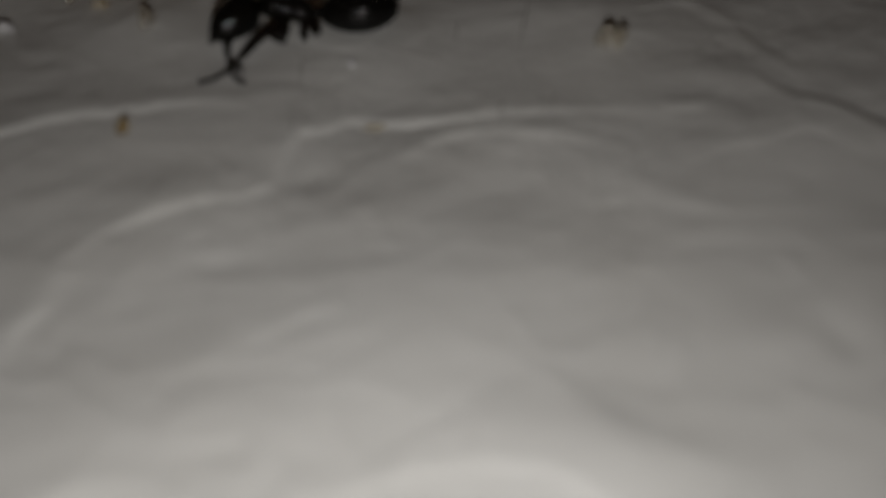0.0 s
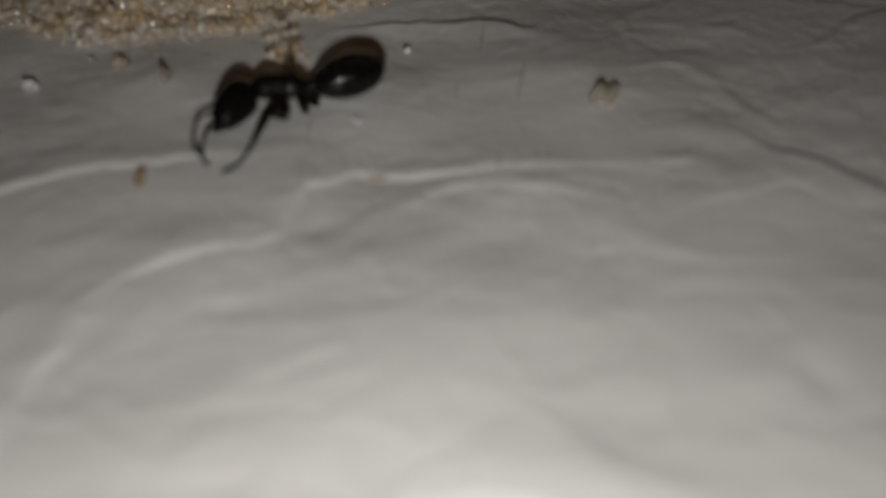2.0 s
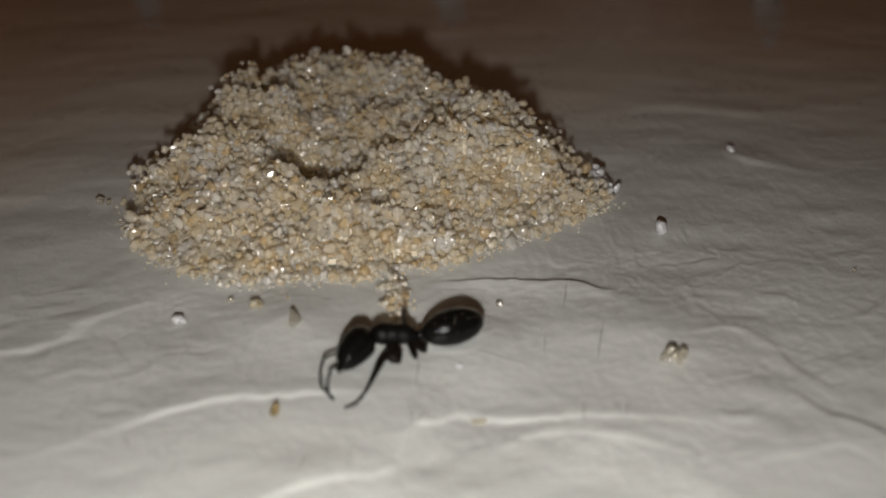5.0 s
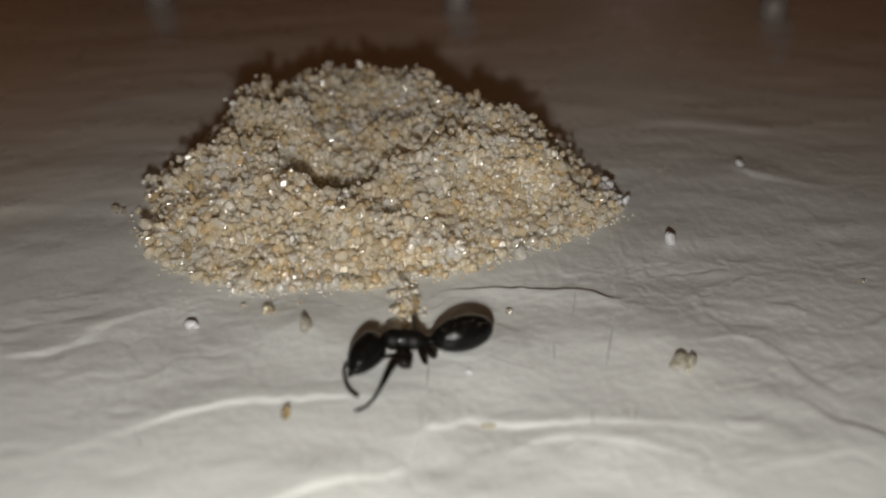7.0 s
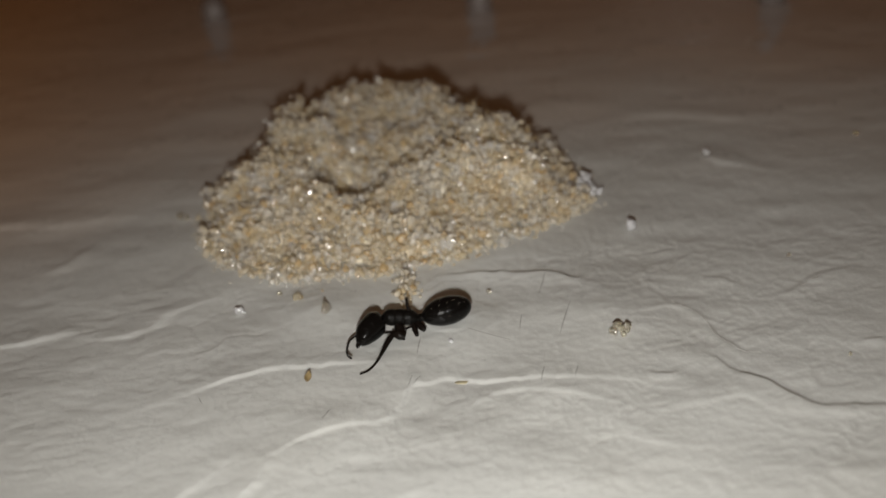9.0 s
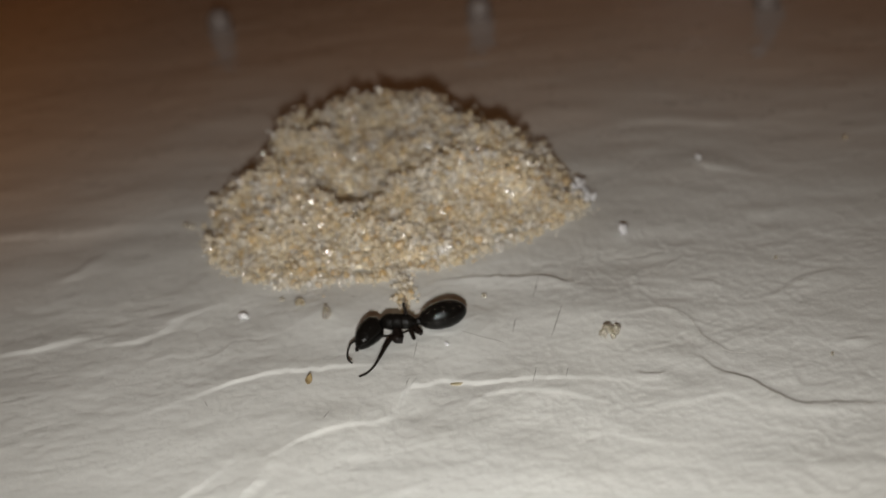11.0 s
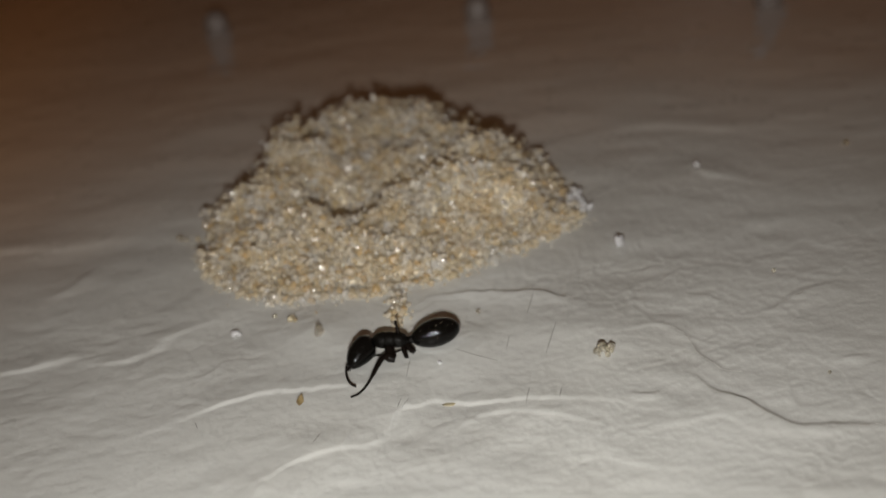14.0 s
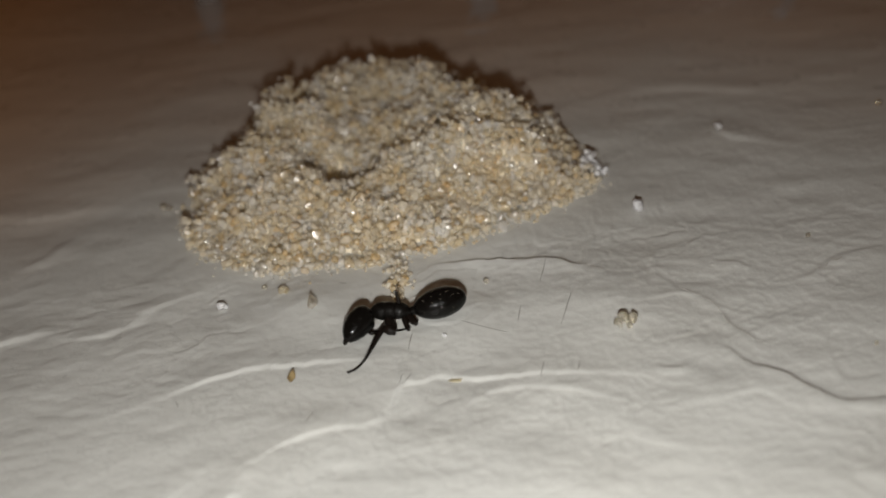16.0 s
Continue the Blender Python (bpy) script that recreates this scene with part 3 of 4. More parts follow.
def build_heap():
    heap = thing("sand_heap", "heap of pale honey-coloured quartz sand with a crater on top", "sand heap")
    # packed inside
    xs, ys = np.arange(-3.0, 2.2, 0.06), np.arange(6.4, 11.3, 0.06)
    gx, gy = np.meshgrid(xs, ys, indexing="ij")
    z, s = heap_height(gx.ravel(), gy.ravel())
    z = np.where(s < 0.97, np.maximum(z - 0.1, -0.03), -0.05)
    verts = np.stack([gx.ravel(), gy.ravel(), z], 1) * CM
    ny = len(ys)
    i, j = np.meshgrid(np.arange(len(xs) - 1), np.arange(ny - 1), indexing="ij")
    a = (i * ny + j).ravel()
    f = np.stack([a, a + ny, a + ny + 1, a + 1], 1)
    inside = (z > -0.04)
    f = f[inside[f].any(1)]
    used, back = np.unique(f, return_inverse=True)
    mesh_object("core", verts[used].tolist(), back.reshape(-1, 4).tolist(), CORE, heap)
    p, size = heap_grains()
    r = np.random.default_rng(12)
    # the grains at the near foot are pieces of their own
    near = np.nonzero((p[:, 1] < 7.05) & (p[:, 0] > -2.2) & (p[:, 0] < 0.3))[0]
    near = near[size[near] > 0.026]
    near = near[np.argsort(p[near, 1])][:300]
    single = np.zeros(len(p), bool)
    single[near] = True
    meshes = []
    for v, fc in SHAPES:
        me = bpy.data.meshes.new("grain")
        me.from_pydata((v * 0.0325 * CM).tolist(), [], fc.tolist(), shade_flat=False)
        me.materials.append(SAND_SINGLE)
        meshes.append(me)
    for k in near:
        ob = new("grain", meshes[int(r.integers(len(meshes)))])
        ob.parent = heap
        ob.location = p[k] * CM
        ob.rotation_euler = r.uniform(0, 6.28, 3)
        ob.scale = (float(size[k] / 0.0325),) * 3
    rest = np.nonzero(~single)[0]
    rots = random_turns(len(rest), r)
    which = r.integers(len(SHAPES), size=len(rest))
    allv, allf, offset = [], [], 0
    for sidx, (v, fc) in enumerate(SHAPES):
        k = np.nonzero(which == sidx)[0]
        vv = np.einsum("nij,vj->nvi", rots[k], v) * size[rest[k]][:, None, None] + p[rest[k]][:, None, :]
        allv.append(vv.reshape(-1, 3))
        ff = fc[None] + (np.arange(len(k)) * len(v))[:, None, None] + offset
        allf.append(ff.reshape(-1, 3))
        offset += len(k) * len(v)
    allv, allf = np.concatenate(allv) * CM, np.concatenate(allf)
    me = bpy.data.meshes.new("sand")
    me.vertices.add(len(allv))
    me.vertices.foreach_set("co", allv.ravel())
    me.loops.add(allf.size)
    me.loops.foreach_set("vertex_index", allf.ravel().astype(np.int32))
    me.polygons.add(len(allf))
    me.polygons.foreach_set("loop_start", np.arange(0, allf.size, 3, dtype=np.int32))
    me.materials.append(SAND_JOINED)
    flat = me.attributes.new('sharp_face', 'BOOLEAN', 'FACE')
    flat.data.foreach_set('value', np.repeat(r.random(len(rest)) < 0.85, len(SHAPES[0][1])))
    me.update(calc_edges=True)
    ob = new("sand", me)
    ob.parent = heap
    tagged(ob, kind="stuff")
    return heap


# ---- the ant ----
ANT = Vector((-0.38, 5.88, 0.0))


def tube(name, points, radii, mat, parent, label="", sides=12, flat=1.0, origin=ANT, steps=4):
    line = smooth_line(points, steps)
    t = np.linspace(0, len(radii) - 1, len(line))
    rad = np.interp(t, np.arange(len(radii)), radii)
    bm = bmesh.new()
    loft(bm, [Vector(p) - origin for p in line], list(rad), sides, flat)
    return part(name, bm, mat, parent, label)


def egg(name, a, b, radius, mat, parent, label="", peak=0.5, blunt=0.5, flat=1.0, bands=0):
    """An egg-shaped body from a to b; peak is where it is thickest; bands are shallow rings round it."""
    a, b = Vector(a), Vector(b)
    n = 40
    pts, rad = [], []
    for i in range(n + 1):
        u = 0.5 - 0.5 * math.cos(math.pi * i / n)
        v = u ** (math.log(0.5) / math.log(peak))
        r = max(1 - (2 * v - 1) ** 2, 0) ** blunt
        if bands and 0.08 < u < 0.95:
            ph = (u * bands) % 1.0
            r *= 1 - 0.035 * max(0.0, 1 - ph / 0.16)
        pts.append(a.lerp(b, u) - ANT)
        rad.append(max(radius * r, 0.002))
    bm = bmesh.new()
    loft(bm, pts, rad, 28, flat)
    return part(name, bm, mat, parent, label)


def build_ant():
    ant = thing("ant", "shiny black ant with broken legs, lying on the painted ledge", "ant", ANT)
    egg("gaster", (-0.23, 5.905, 0.115), (0.188, 6.003, 0.132), 0.121, BLACK, ant, "glossy black banded abdomen", 0.52, 0.5, 1.0, 4.5)
    egg("petiole", (-0.275, 5.90, 0.11), (-0.19, 5.91, 0.12), 0.035, BLACK, ant)
    thorax = tube("thorax", [(-0.555, 5.905, 0.122), (-0.53, 5.908, 0.13), (-0.495, 5.91, 0.138), (-0.46, 5.91, 0.14), (-0.44, 5.91, 0.138)],
                  [0.024, 0.052, 0.07, 0.072, 0.064], MATT, ant, "", 20)
    tube("middle_plate", [(-0.455, 5.91, 0.138), (-0.43, 5.91, 0.138), (-0.395, 5.907, 0.137), (-0.37, 5.906, 0.134)], [0.062, 0.068, 0.068, 0.06], MATT, thorax, "", 20)
    tube("rear_plate", [(-0.385, 5.906, 0.135), (-0.36, 5.906, 0.133), (-0.32, 5.903, 0.127), (-0.285, 5.90, 0.116), (-0.255, 5.895, 0.105)], [0.06, 0.067, 0.066, 0.052, 0.026], MATT, thorax, "", 20)
    head = tube("head", [(-0.545, 5.905, 0.13), (-0.57, 5.895, 0.13), (-0.605, 5.865, 0.128), (-0.645, 5.815, 0.12), (-0.685, 5.76, 0.106), (-0.715, 5.712, 0.09), (-0.738, 5.676, 0.076)],
                [0.03, 0.08, 0.107, 0.108, 0.094, 0.068, 0.032], BLACK, ant, "", 22)
    tube("clypeus", [(-0.70, 5.725, 0.125), (-0.722, 5.695, 0.105), (-0.742, 5.672, 0.085)], [0.026, 0.034, 0.016], MATT, head, "", 12, 0.6)
    egg("eye", (-0.60, 5.77, 0.182), (-0.632, 5.73, 0.172), 0.015, BLACK, head)
    tube("mandible", [(-0.725, 5.717, 0.08), (-0.747, 5.682, 0.065), (-0.746, 5.657, 0.05)], [0.02, 0.014, 0.004], LEG, head)
    tube("mandible", [(-0.74, 5.717, 0.07), (-0.762, 5.687, 0.055), (-0.762, 5.662, 0.045)], [0.018, 0.013, 0.004], LEG, head)
    # the one whole foreleg
    tube("coxa", [(-0.42, 5.86, 0.09), (-0.41, 5.80, 0.075), (-0.385, 5.76, 0.07)], [0.04, 0.045, 0.03], LEG, ant)
    leg = tube("foreleg", [(-0.37, 5.745, 0.06), (-0.42, 5.75, 0.075), (-0.465, 5.76, 0.085)], [0.036, 0.042, 0.026], LEG, ant)
    tube("tibia", [(-0.455, 5.77, 0.088), (-0.50, 5.70, 0.075), (-0.55, 5.60, 0.05), (-0.585, 5.535, 0.03)], [0.02, 0.023, 0.017, 0.01], LEG, leg)
    tube("tarsus", [(-0.582, 5.54, 0.03), (-0.62, 5.47, 0.02), (-0.67, 5.405, 0.017), (-0.715, 5.38, 0.016), (-0.735, 5.372, 0.016)],
         [0.012, 0.0095, 0.009, 0.008, 0.009], LEG, leg)
    # stumps
    tube("leg_stump", [(-0.30, 5.87, 0.085), (-0.29, 5.80, 0.065), (-0.275, 5.755, 0.045)], [0.026, 0.021, 0.015], LEG, ant)
    tube("leg_stump", [(-0.27, 5.88, 0.09), (-0.235, 5.82, 0.08), (-0.21, 5.79, 0.07)], [0.026, 0.028, 0.02], LEG, ant)
    tube("leg_stump", [(-0.325, 5.92, 0.18), (-0.335, 5.93, 0.24), (-0.34, 5.94, 0.30)], [0.018, 0.014, 0.012], LEG, ant, sides=8)
    # short bristles on the abdomen
    r = np.random.default_rng(31)
    bm = bmesh.new()
    for _ in range(44):
        u, a = r.uniform(0.12, 0.97), r.uniform(-0.4, math.pi + 0.4)
        c = Vector((-0.225, 5.915, 0.12)).lerp(Vector((0.168, 6.005, 0.14)), u)
        rad = 0.121 * max(1 - (2 * u - 1) ** 2, 0) ** 0.5
        n = Vector((0.25 * math.cos(a) * 0 - 0.24 * math.cos(a), 0.97 * math.cos(a), math.sin(a)))
        p = c + n * rad
        loft(bm, [p - ANT, p + n * 0.012 + Vector((0.012, 0, 0)) - ANT], [0.0011, 0.0005], 4)
    part("hair", bm, HAIR, ant, "short pale hairs")
    return ant


def feeler_parts(ant):
    """A feeler: a straight stalk along its own x and a curved whip beyond the elbow."""
    bm = bmesh.new()
    loft(bm, [(0, 0, 0), (0.04, 0, 0.004), (0.11, 0, 0.005), (0.16, 0, 0)], [0.006, 0.0085, 0.0095, 0.0075], 8)
    stalk = part("antenna", bm, LEG, ant, "thin dark jointed feeler")
    bm = bmesh.new()
    line = smooth_line([(0, 0, 0), (0.07, -0.006, 0), (0.145, 0.0, 0), (0.21, 0.022, 0), (0.25, 0.058, 0)], 4)
    rad = [0.0078 + 0.0012 * (i % 2) for i in range(len(line))]
    loft(bm, line.tolist(), rad, 8)
    whip = part("whip", bm, LEG, stalk)
    return stalk, whip


def build_grain(name, label, category, x, y, blobs, mat, group=""):
    """One or more crystals grown together, resting on the ledge: offsets and radii in centimetres."""
    h = float(ground_height(x, y)[0])
    ob = thing(name, label, category, (x, y, h), group)
    r = np.random.default_rng(int(abs(x * 1000) + abs(y * 100)))
    for dx, dy, dz, rx, ry, rz in blobs:
        v, f = SHAPES[int(r.integers(len(SHAPES)))]
        turn = np.array(Matrix.Rotation(r.uniform(0, 6.28), 3, "Z"))
        w = (v @ turn.T) * (rx * 1.3, ry * 1.3, rz * 1.3)
        w = w + (dx, dy, dz - w[:, 2].min() - 0.004)
        mesh_object("crystal", (w * CM).tolist(), f.tolist(), mat, ob)
    return ob


def build_flake(x, y, sx, sy, turn):
    h = float(ground_height(x, y)[0])
    v, f = SHAPES[3]
    m = np.array(Matrix.Rotation(radians(turn), 3, "Z"))
    w = (v * (sx, sy, 0.007)) @ m.T
    w[:, 2] += h + 0.002
    ob = mesh_object("flake", ((w + (x, y, 0)) * CM).tolist(), f.tolist(), FLAKE)
    return tagged(ob, "small flat tan-brown flake stuck to the painted ledge", "flake")


def build_husk(x, y, length, wide, turn):
    """A curled brown husk: a thin bent shell with a ragged end."""
    h = float(ground_height(x, y)[0])
    r = np.random.default_rng(61)
    verts, faces, n, k = [], [], 9, 6
    a = radians(turn)
    for i in range(n + 1):
        u = i / n
        w = wide * math.sin(math.pi * (0.12 + 0.8 * u)) * r.uniform(0.85, 1.1)
        for j in range(k + 1):
            q = -1.0 + 2.0 * j / k
            px, py = (u - 0.5) * length, q * w
            lift = 0.012 + 0.035 * (q * 0.5 + 0.5) ** 2 + 0.02 * u * u
            verts.append(((x + px * math.cos(a) - py * math.sin(a)) * CM, (y + px * math.sin(a) + py * math.cos(a)) * CM, (h + lift) * CM))
    for i in range(n):
        for j in range(k):
            b = i * (k + 1) + j
            faces.append((b, b + k + 1, b + k + 2, b + 1))
    ob = mesh_object("husk", verts, faces, HUSK)
    shell = ob.modifiers.new("thickness", "SOLIDIFY")
    shell.thickness, shell.offset = 0.008 * CM, -1.0
    return tagged(ob, "curled dark amber seed husk lying on the painted ledge", "husk")


def build_stud(x, y):
    # stud added to give a pale blurred spot some body
    ob = thing("stud", "pale round-topped stud added for a pale spot, with a painted reflection streak", "stud", (x, y, 0), "studs along the board")
    bm = bmesh.new()
    loft(bm, [(0, 0, -0.08), (0, 0, 0.03)], [0.07, 0.07], 12)
    part("shank", bm, PALE, ob)
    bm = bmesh.new()
    loft(bm, [(0, 0, -0.02), (0, 0, 0.05), (0, 0, 0.2), (0, 0, 0.3), (0, 0, 0.37), (0, 0, 0.4)], [0.19, 0.21, 0.22, 0.18, 0.11, 0.02], 20)
    part("cap", bm, PALE, ob)
    # pale strip on the ledge that paints in a glossy reflection below the spot
    n, verts, faces = 14, [], []
    for k in range(n + 1):
        u = k / n
        w = 0.28 - 0.06 * u
        yy = y - 0.1 - 2.2 * u
        for q in (-1.0, -0.5, 0.0, 0.5, 1.0):
            xx = x * (1 - 2.2 * u / y) + q * w + 0.03 * math.sin(5 * u)
            h = float(ground_height(xx, yy)[0])
            verts.append(((xx - x) * CM, (yy - y) * CM, (h + 0.009 * (1 - q * q) * (1 - u) - 0.002) * CM))
    for k in range(n):
        for q in range(4):
            a = k * 5 + q
            faces.append((a, a + 1, a + 6, a + 5))
    mesh_object("reflection_streak", verts, faces, STREAK, ob)
    return ob


def build_board():
    # added backdrop: mirrors brown into the glossy ledge and darkens its far end
    bm = bmesh.new()
    bmesh.ops.create_cube(bm, size=1.0)
    for v in bm.verts:
        v.co = Vector((v.co.x * 120 * CM, v.co.y * 2 * CM, (v.co.z + 0.5) * 9 * CM))
    bmesh.ops.bevel(bm, geom=bm.edges[:], offset=0.15 * CM, segments=2, affect="EDGES")
    me = bpy.data.meshes.new("board")
    bm.to_mesh(me)
    bm.free()
    me.materials.append(WOOD)
    ob = new("backdrop_board", me)
    ob.matrix_world = pose(0, 18.5 * CM, -0.03 * CM, 0, 0, -18)
    return tagged(ob, "dark brown varnished wooden board added behind the ledge as a backdrop", "board", kind="structure")


build_board()
for x, y in ((-3.6, 15.5), (0.98, 14.6), (5.5, 13.6)):
    build_stud(x, y)

build_heap()
ant = build_ant()
stalk_a, whip_a = feeler_parts(ant)
stalk_b, whip_b = feeler_parts(ant)



def build_torch():
    """The phone's torch: a glowing round lamp face in a dark rim, looking along its own -z."""
    ob = thing("torch", "small round white phone torch with a dark rim, switched on", "torch")
    n, r = 24, 0.16
    ring = [(r * math.cos(2 * math.pi * k / n) * CM, r * math.sin(2 * math.pi * k / n) * CM, 0.0) for k in range(n)]
    mesh_object("lamp_face", ring, [tuple(range(n - 1, -1, -1))], GLOW, ob, False)
    bm = bmesh.new()
    loft(bm, [(0, 0, -0.006), (0, 0, -0.002), (0, 0, 0.05), (0, 0, 0.055)], [0.165, 0.2, 0.2, 0.02], 24, caps=False)
    part("rim", bm, RIM_BLACK, ob)
    return ob


torch = build_torch()

LOOSE = "loose grains on the ledge"
build_grain("sand_grain", "milky white quartz grain lying on the painted ledge", "grain", -1.836, 6.41, [(0, 0, 0, 0.034, 0.03, 0.03), (0.026, 0.01, 0, 0.02, 0.018, 0.02)], MILKY, LOOSE)
build_grain("sand_grain", "honey-coloured quartz grain lying on the painted ledge", "grain", -1.322, 6.48, [(0, 0, 0, 0.04, 0.034, 0.045), (0.03, -0.01, 0, 0.028, 0.024, 0.03)], HONEY, LOOSE)
build_grain("sand_grain", "clear upright quartz grain lying on the painted ledge", "grain", -1.05, 6.22, [(0, 0, 0, 0.042, 0.055, 0.055)], CLEAR, LOOSE)
build_grain("sand_grain", "small clear quartz grain lying on the painted ledge", "grain", 0.362, 6.35, [(0, 0, 0, 0.024, 0.022, 0.024)], CLEAR, LOOSE)
build_grain("sand_grain", "clump of clear quartz crystals stuck together on the ledge", "grain", 1.332, 5.548,
            [(-0.0602, 0.0, 0.0, 0.031, 0.0258, 0.0344), (-0.0172, 0.0172, 0.0, 0.031, 0.0258, 0.0473), (0.0129, -0.0043, 0.0129, 0.0292, 0.0258, 0.031), (0.0258, -0.0301, 0.0, 0.0275, 0.0241, 0.0241), (0.0645, 0.0103, 0.0, 0.0292, 0.0241, 0.0396), (0.0473, -0.0086, 0.0215, 0.0241, 0.0215, 0.0224), (-0.0387, -0.0215, 0.0, 0.0241, 0.0224, 0.0224), (0.0, 0.0258, 0.043, 0.0224, 0.0206, 0.0224)], CLEAR, LOOSE)
build_grain("sand_grain", "milky white quartz pebble lying on the painted ledge", "grain", 1.798, 7.16, [(0, 0, 0, 0.058, 0.048, 0.042), (-0.01, 0.02, 0.04, 0.036, 0.032, 0.034)], MILKY, LOOSE)
build_grain("sand_grain", "tiny clear quartz grain lying on the painted ledge", "grain", 3.033, 6.455, [(0, 0, 0, 0.02, 0.018, 0.018)], CLEAR, LOOSE)
build_grain("sand_grain", "tiny milky quartz grain lying on the painted ledge", "grain", -0.006, 5.703, [(0, 0, 0, 0.022, 0.02, 0.018)], MILKY, LOOSE)
build_grain("sand_grain", "white quartz grain lying on the painted ledge", "grain", 2.942, 8.56, [(0, 0, 0, 0.036, 0.03, 0.026)], MILKY, LOOSE)
build_grain("sand_grain", "small honey-coloured quartz grain on the painted ledge", "grain", 4.63, 8.7, [(0, 0, 0, 0.032, 0.03, 0.024)], HONEY, LOOSE)
build_grain("sand_grain", "tiny clear quartz grain lying on the painted ledge", "grain", -1.5, 6.61, [(0, 0, 0, 0.02, 0.018, 0.018)], CLEAR, LOOSE)
build_grain("sand_grain", "clear quartz grain lying by the sand heap", "grain", -2.71, 8.19, [(0, 0, 0, 0.036, 0.03, 0.03), (0.06, 0.0, 0, 0.026, 0.026, 0.026)], CLEAR, LOOSE)
build_grain("sand_grain", "small clear quartz grain lying on the painted ledge", "grain", 0.2, 6.92, [(0, 0, 0, 0.022, 0.02, 0.022)], CLEAR, LOOSE)
build_grain("sand_grain", "tiny clear quartz grain lying on the painted ledge", "grain", 2.97, 5.08, [(0, 0, 0, 0.016, 0.016, 0.014)], CLEAR, LOOSE)
build_grain("sand_grain", "clump of two clear quartz crystals lying on the ledge", "grain", -3.16, 4.12, [(0, 0, 0, 0.05, 0.045, 0.055), (-0.07, -0.02, 0, 0.04, 0.035, 0.04), (0.06, -0.03, 0, 0.036, 0.03, 0.034)], CLEAR, LOOSE)
lump = np.random.default_rng(31)
build_grain("sand_lump", "lump of milky white quartz grains leaning on the sand heap", "sand lump", 1.5, 7.98,
            [(float(a), float(b), float(c), 0.034, 0.03, 0.032) for a, b, c in zip(lump.normal(0, 0.08, 36), lump.normal(0, 0.08, 36), np.abs(lump.normal(0, 0.075, 36)))], MILKY)
build_husk(-1.135, 5.374, 0.075, 0.017, 62)
build_flake(0.047, 5.236, 0.07, 0.03, 0)


def aim(at, way, roll=0.0):
    """A pose at a place whose own x points along way and whose y lies near the ground."""
    x = Vector(way).normalized()
    z = Vector((0, 0, 1))
    y = z.cross(x).normalized()
    z = x.cross(y)
    m = Matrix((x, y, z)).transposed().to_4x4()
    return Matrix.Translation(Vector(at) * CM) @ m @ Matrix.Rotation(radians(roll), 4, "X")


def swing(stalk, whip, base, rows):
    """Rows: seconds, the way of the stalk, the way of the whip, both in the ant's space."""
    stalk_rows, whip_rows = [], []
    for t, a, b in rows:
        m = aim(Vector(base) - ANT, a)
        n = aim((0, 0, 0), b)
        n.translation = m @ (Vector((0.16, 0, 0)) * CM)
        stalk_rows.append((t, m))
        whip_rows.append((t, m.inverted() @ n))
    walk(stalk, stalk_rows)
    walk(whip, whip_rows)


def turned(angle, dx, dy):
    """The ant's pose when it has turned about its abdomen and shifted, in degrees and centimetres."""
    pivot = Matrix.Translation(Vector((-0.03, 5.96, 0)) * CM)
    return Matrix.Translation(Vector((dx, dy, 0)) * CM) @ pivot @ Matrix.Rotation(radians(angle), 4, "Z") @ pivot.inverted() @ Matrix.Translation(ANT * CM)


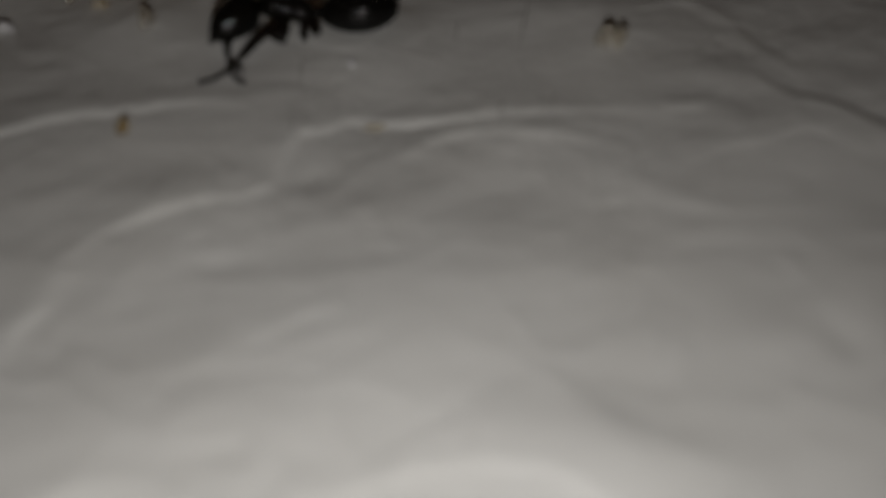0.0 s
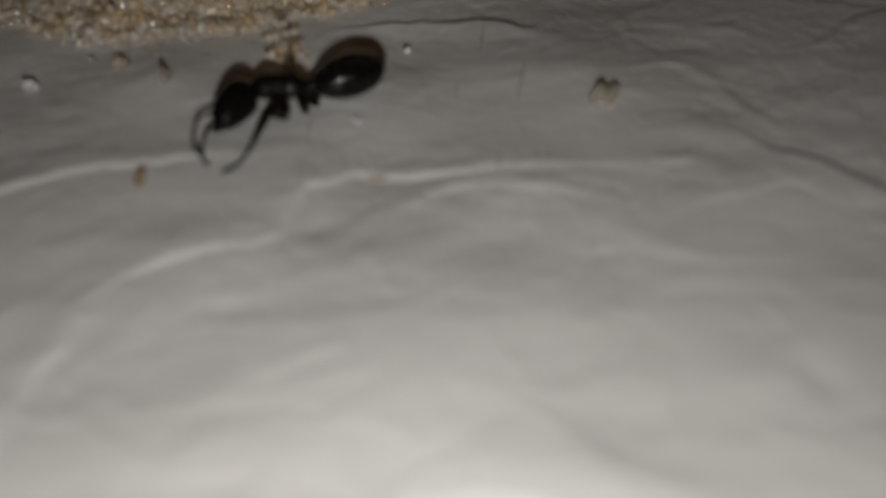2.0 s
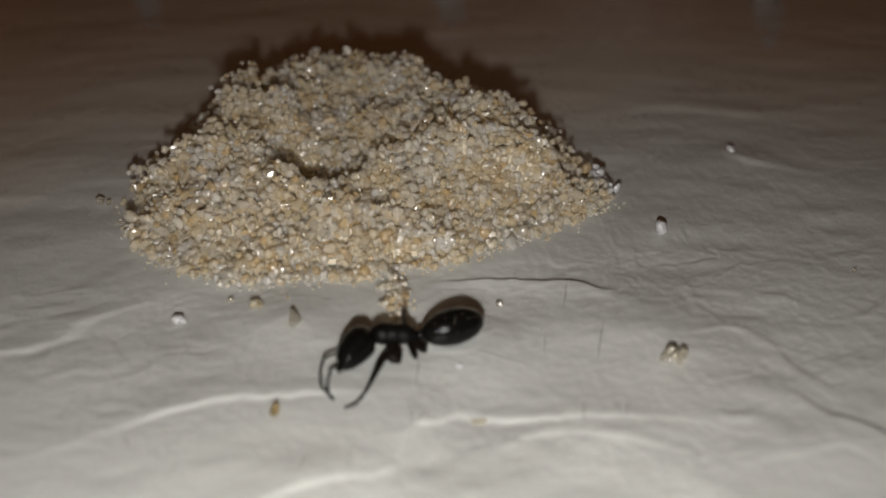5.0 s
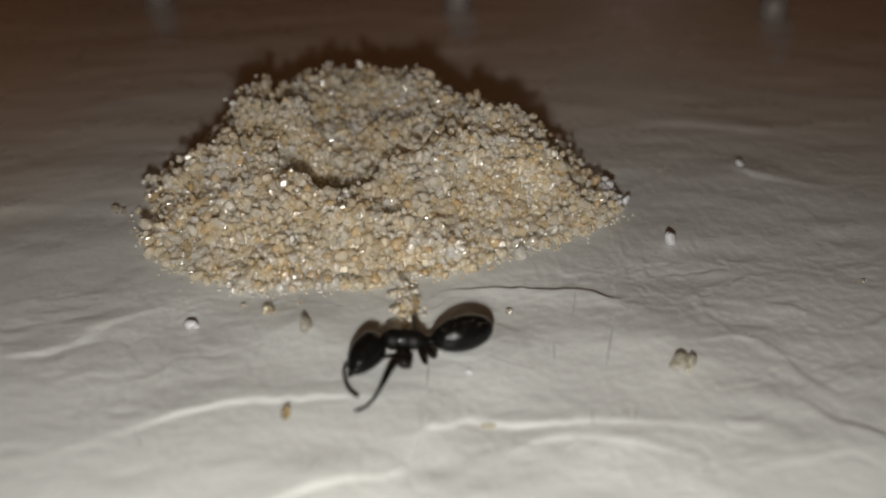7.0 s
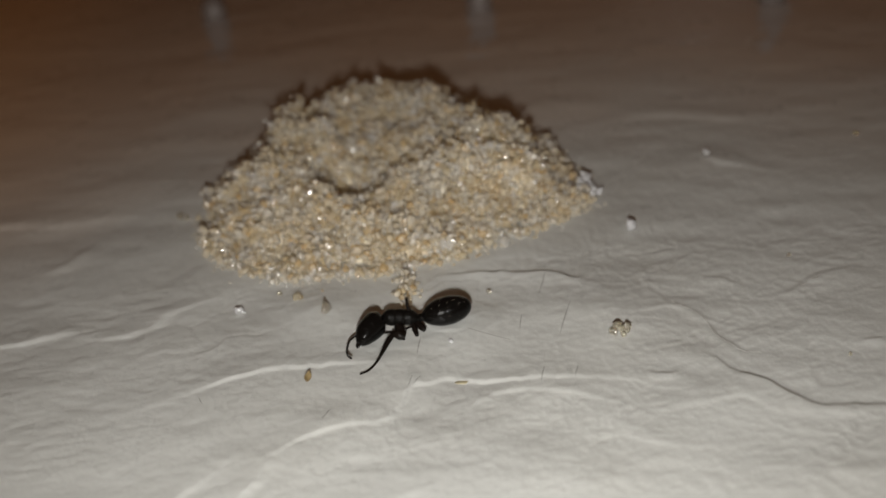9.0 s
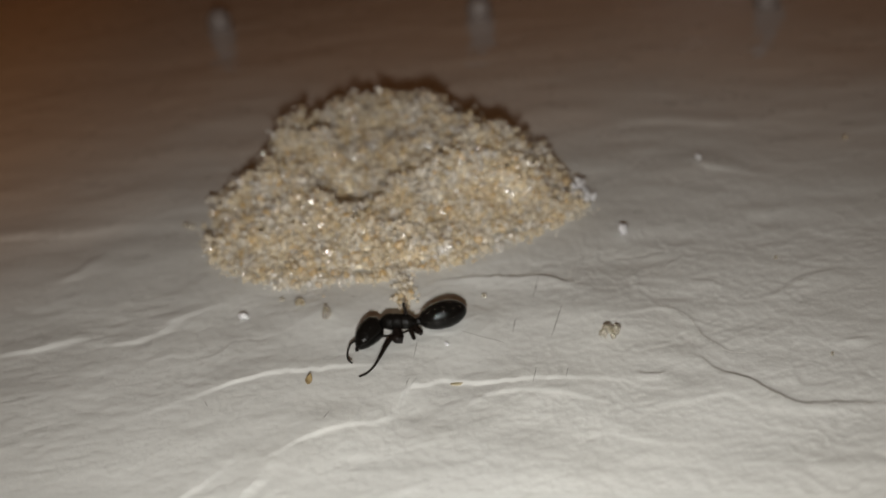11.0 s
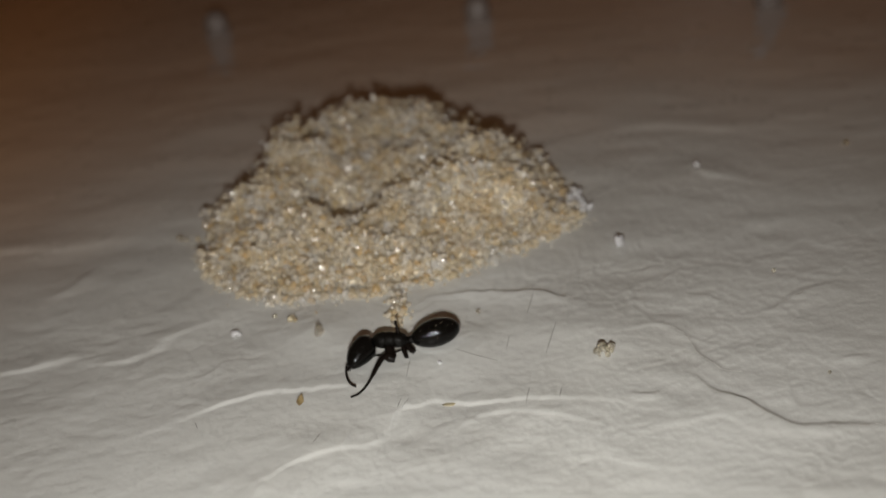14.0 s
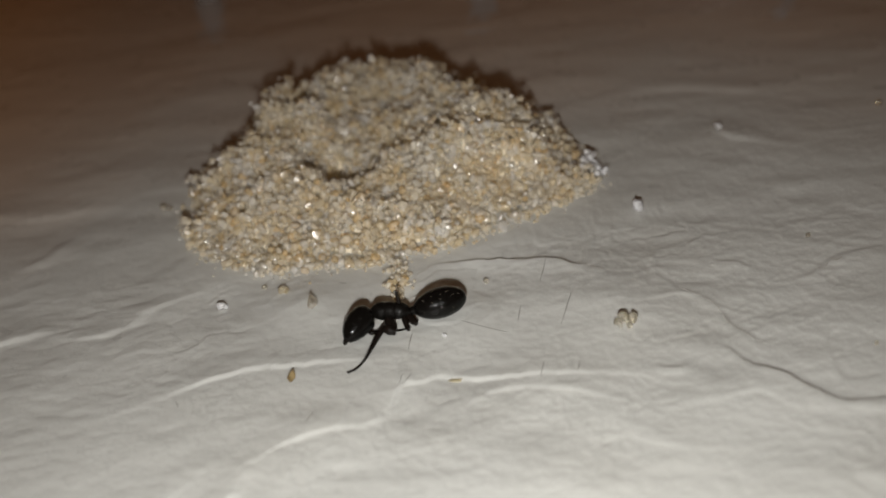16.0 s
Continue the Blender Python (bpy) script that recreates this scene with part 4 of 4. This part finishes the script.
def motions():
    beside = Matrix.Translation(Vector((-0.12, -0.94, 0.08)) * CM)
    walk(torch, [(t, eye_pose(*q) @ beside) for t, *q in PATH])
    walk(ant, [(0.0, turned(-19, 0.1, 0.05)), (0.2, turned(-14, 0.06, 0.04)), (0.4, turned(-5, 0.02, 0.02)), (0.6, turned(-2.5, 0.0, 0.01)), (0.8, turned(-1.0, 0, 0.0)), (1.1, turned(0, 0, 0)),
               (5.0, turned(0, 0, 0)), (16.0, turned(0, 0, 0))])
    swing(stalk_a, whip_a, (-0.70, 5.82, 0.10), [
        (0.0, (0.14, -1.0, -0.15), (0.42, -0.91, -0.15)), (0.1, (0.1, -1.0, -0.1), (0.1, -0.97, -0.1)), (0.2, (0.24, -0.97, -0.1), (-0.64, -0.73, 0.0)), (0.3, (0.2, -1.0, -0.1), (0.15, -0.95, -0.1)), (0.38, (0.4, -1.0, -0.2), (0.5, -0.9, -0.1)), (0.5, (0.7, -0.15, -0.2), (0.8, 0.1, -0.1)), (0.62, (0.55, -0.5, -0.1), (0.6, -0.5, -0.1)), (0.7, (0.1, -0.9, -0.1), (0.2, -1.0, -0.1)),
        (0.8, (-0.5, -1.0, 0.0), (-0.08, -1.0, -0.2)), (1.05, (-0.6, -0.9, 0.0), (0.0, -1.0, -0.2)), (1.4, (-0.92, -0.45, 0.0), (-0.2, -1.0, -0.25)),
        (2.5, (-0.94, -0.42, 0.0), (-0.22, -1.0, -0.25)), (5.2, (-0.93, -0.38, -0.03), (-0.2, -1.0, -0.28)), (7.3, (-0.55, -0.8, -0.05), (0.1, -1.0, -0.1)),
        (9.0, (-0.6, -0.6, 0.0), (-0.15, -1.0, 0.05)), (9.7, (-0.6, -0.6, 0.0), (-0.15, -1.0, 0.05)), (11.8, (-0.66, -0.8, 0.0), (-0.12, -1.0, 0.0)),
        (13.9, (-0.62, -0.85, 0.0), (-0.1, -1.0, 0.0)), (14.15, (0.0, -1.0, -0.3), (0.6, -0.6, -0.2)), (14.4, (0.6, -0.2, -0.35), (0.6, 0.35, -0.1)), (16.0, (0.6, -0.15, -0.35), (0.6, 0.35, -0.1))])
    swing(stalk_b, whip_b, (-0.66, 5.76, 0.06), [
        (0.0, (0.1, -1.0, -0.1), (0.38, -0.95, -0.1)), (0.1, (0.2, -1.0, -0.1), (0.2, -1.0, -0.1)), (0.2, (0.3, -1.0, 0.0), (-0.5, -0.8, 0.0)), (0.3, (0.4, -0.9, 0.0), (0.4, -0.95, -0.1)), (0.38, (0.9, -0.4, 0.0), (0.5, -1.0, -0.1)), (0.5, (0.9, 0.0, -0.1), (0.9, 0.0, -0.1)), (0.62, (0.55, -0.5, -0.1), (0.6, -0.5, -0.1)), (0.7, (0.1, -0.9, -0.1), (0.2, -1.0, -0.1)), (0.8, (-0.6, -0.9, 0.0), (0.0, -1.0, -0.15)),
        (1.4, (-0.97, -0.5, 0.0), (-0.25, -1.0, -0.15)), (5.2, (-1.0, -0.45, 0.0), (-0.2, -1.0, -0.15)), (7.3, (0.35, 0.3, -0.1), (0.9, 0.1, 0.0)),
        (13.9, (0.35, 0.3, -0.1), (0.9, 0.1, 0.0)), (14.4, (0.3, 0.15, -0.1), (0.9, -0.1, -0.05)), (16.0, (0.3, 0.15, -0.1), (0.9, -0.1, -0.05))])


motions()
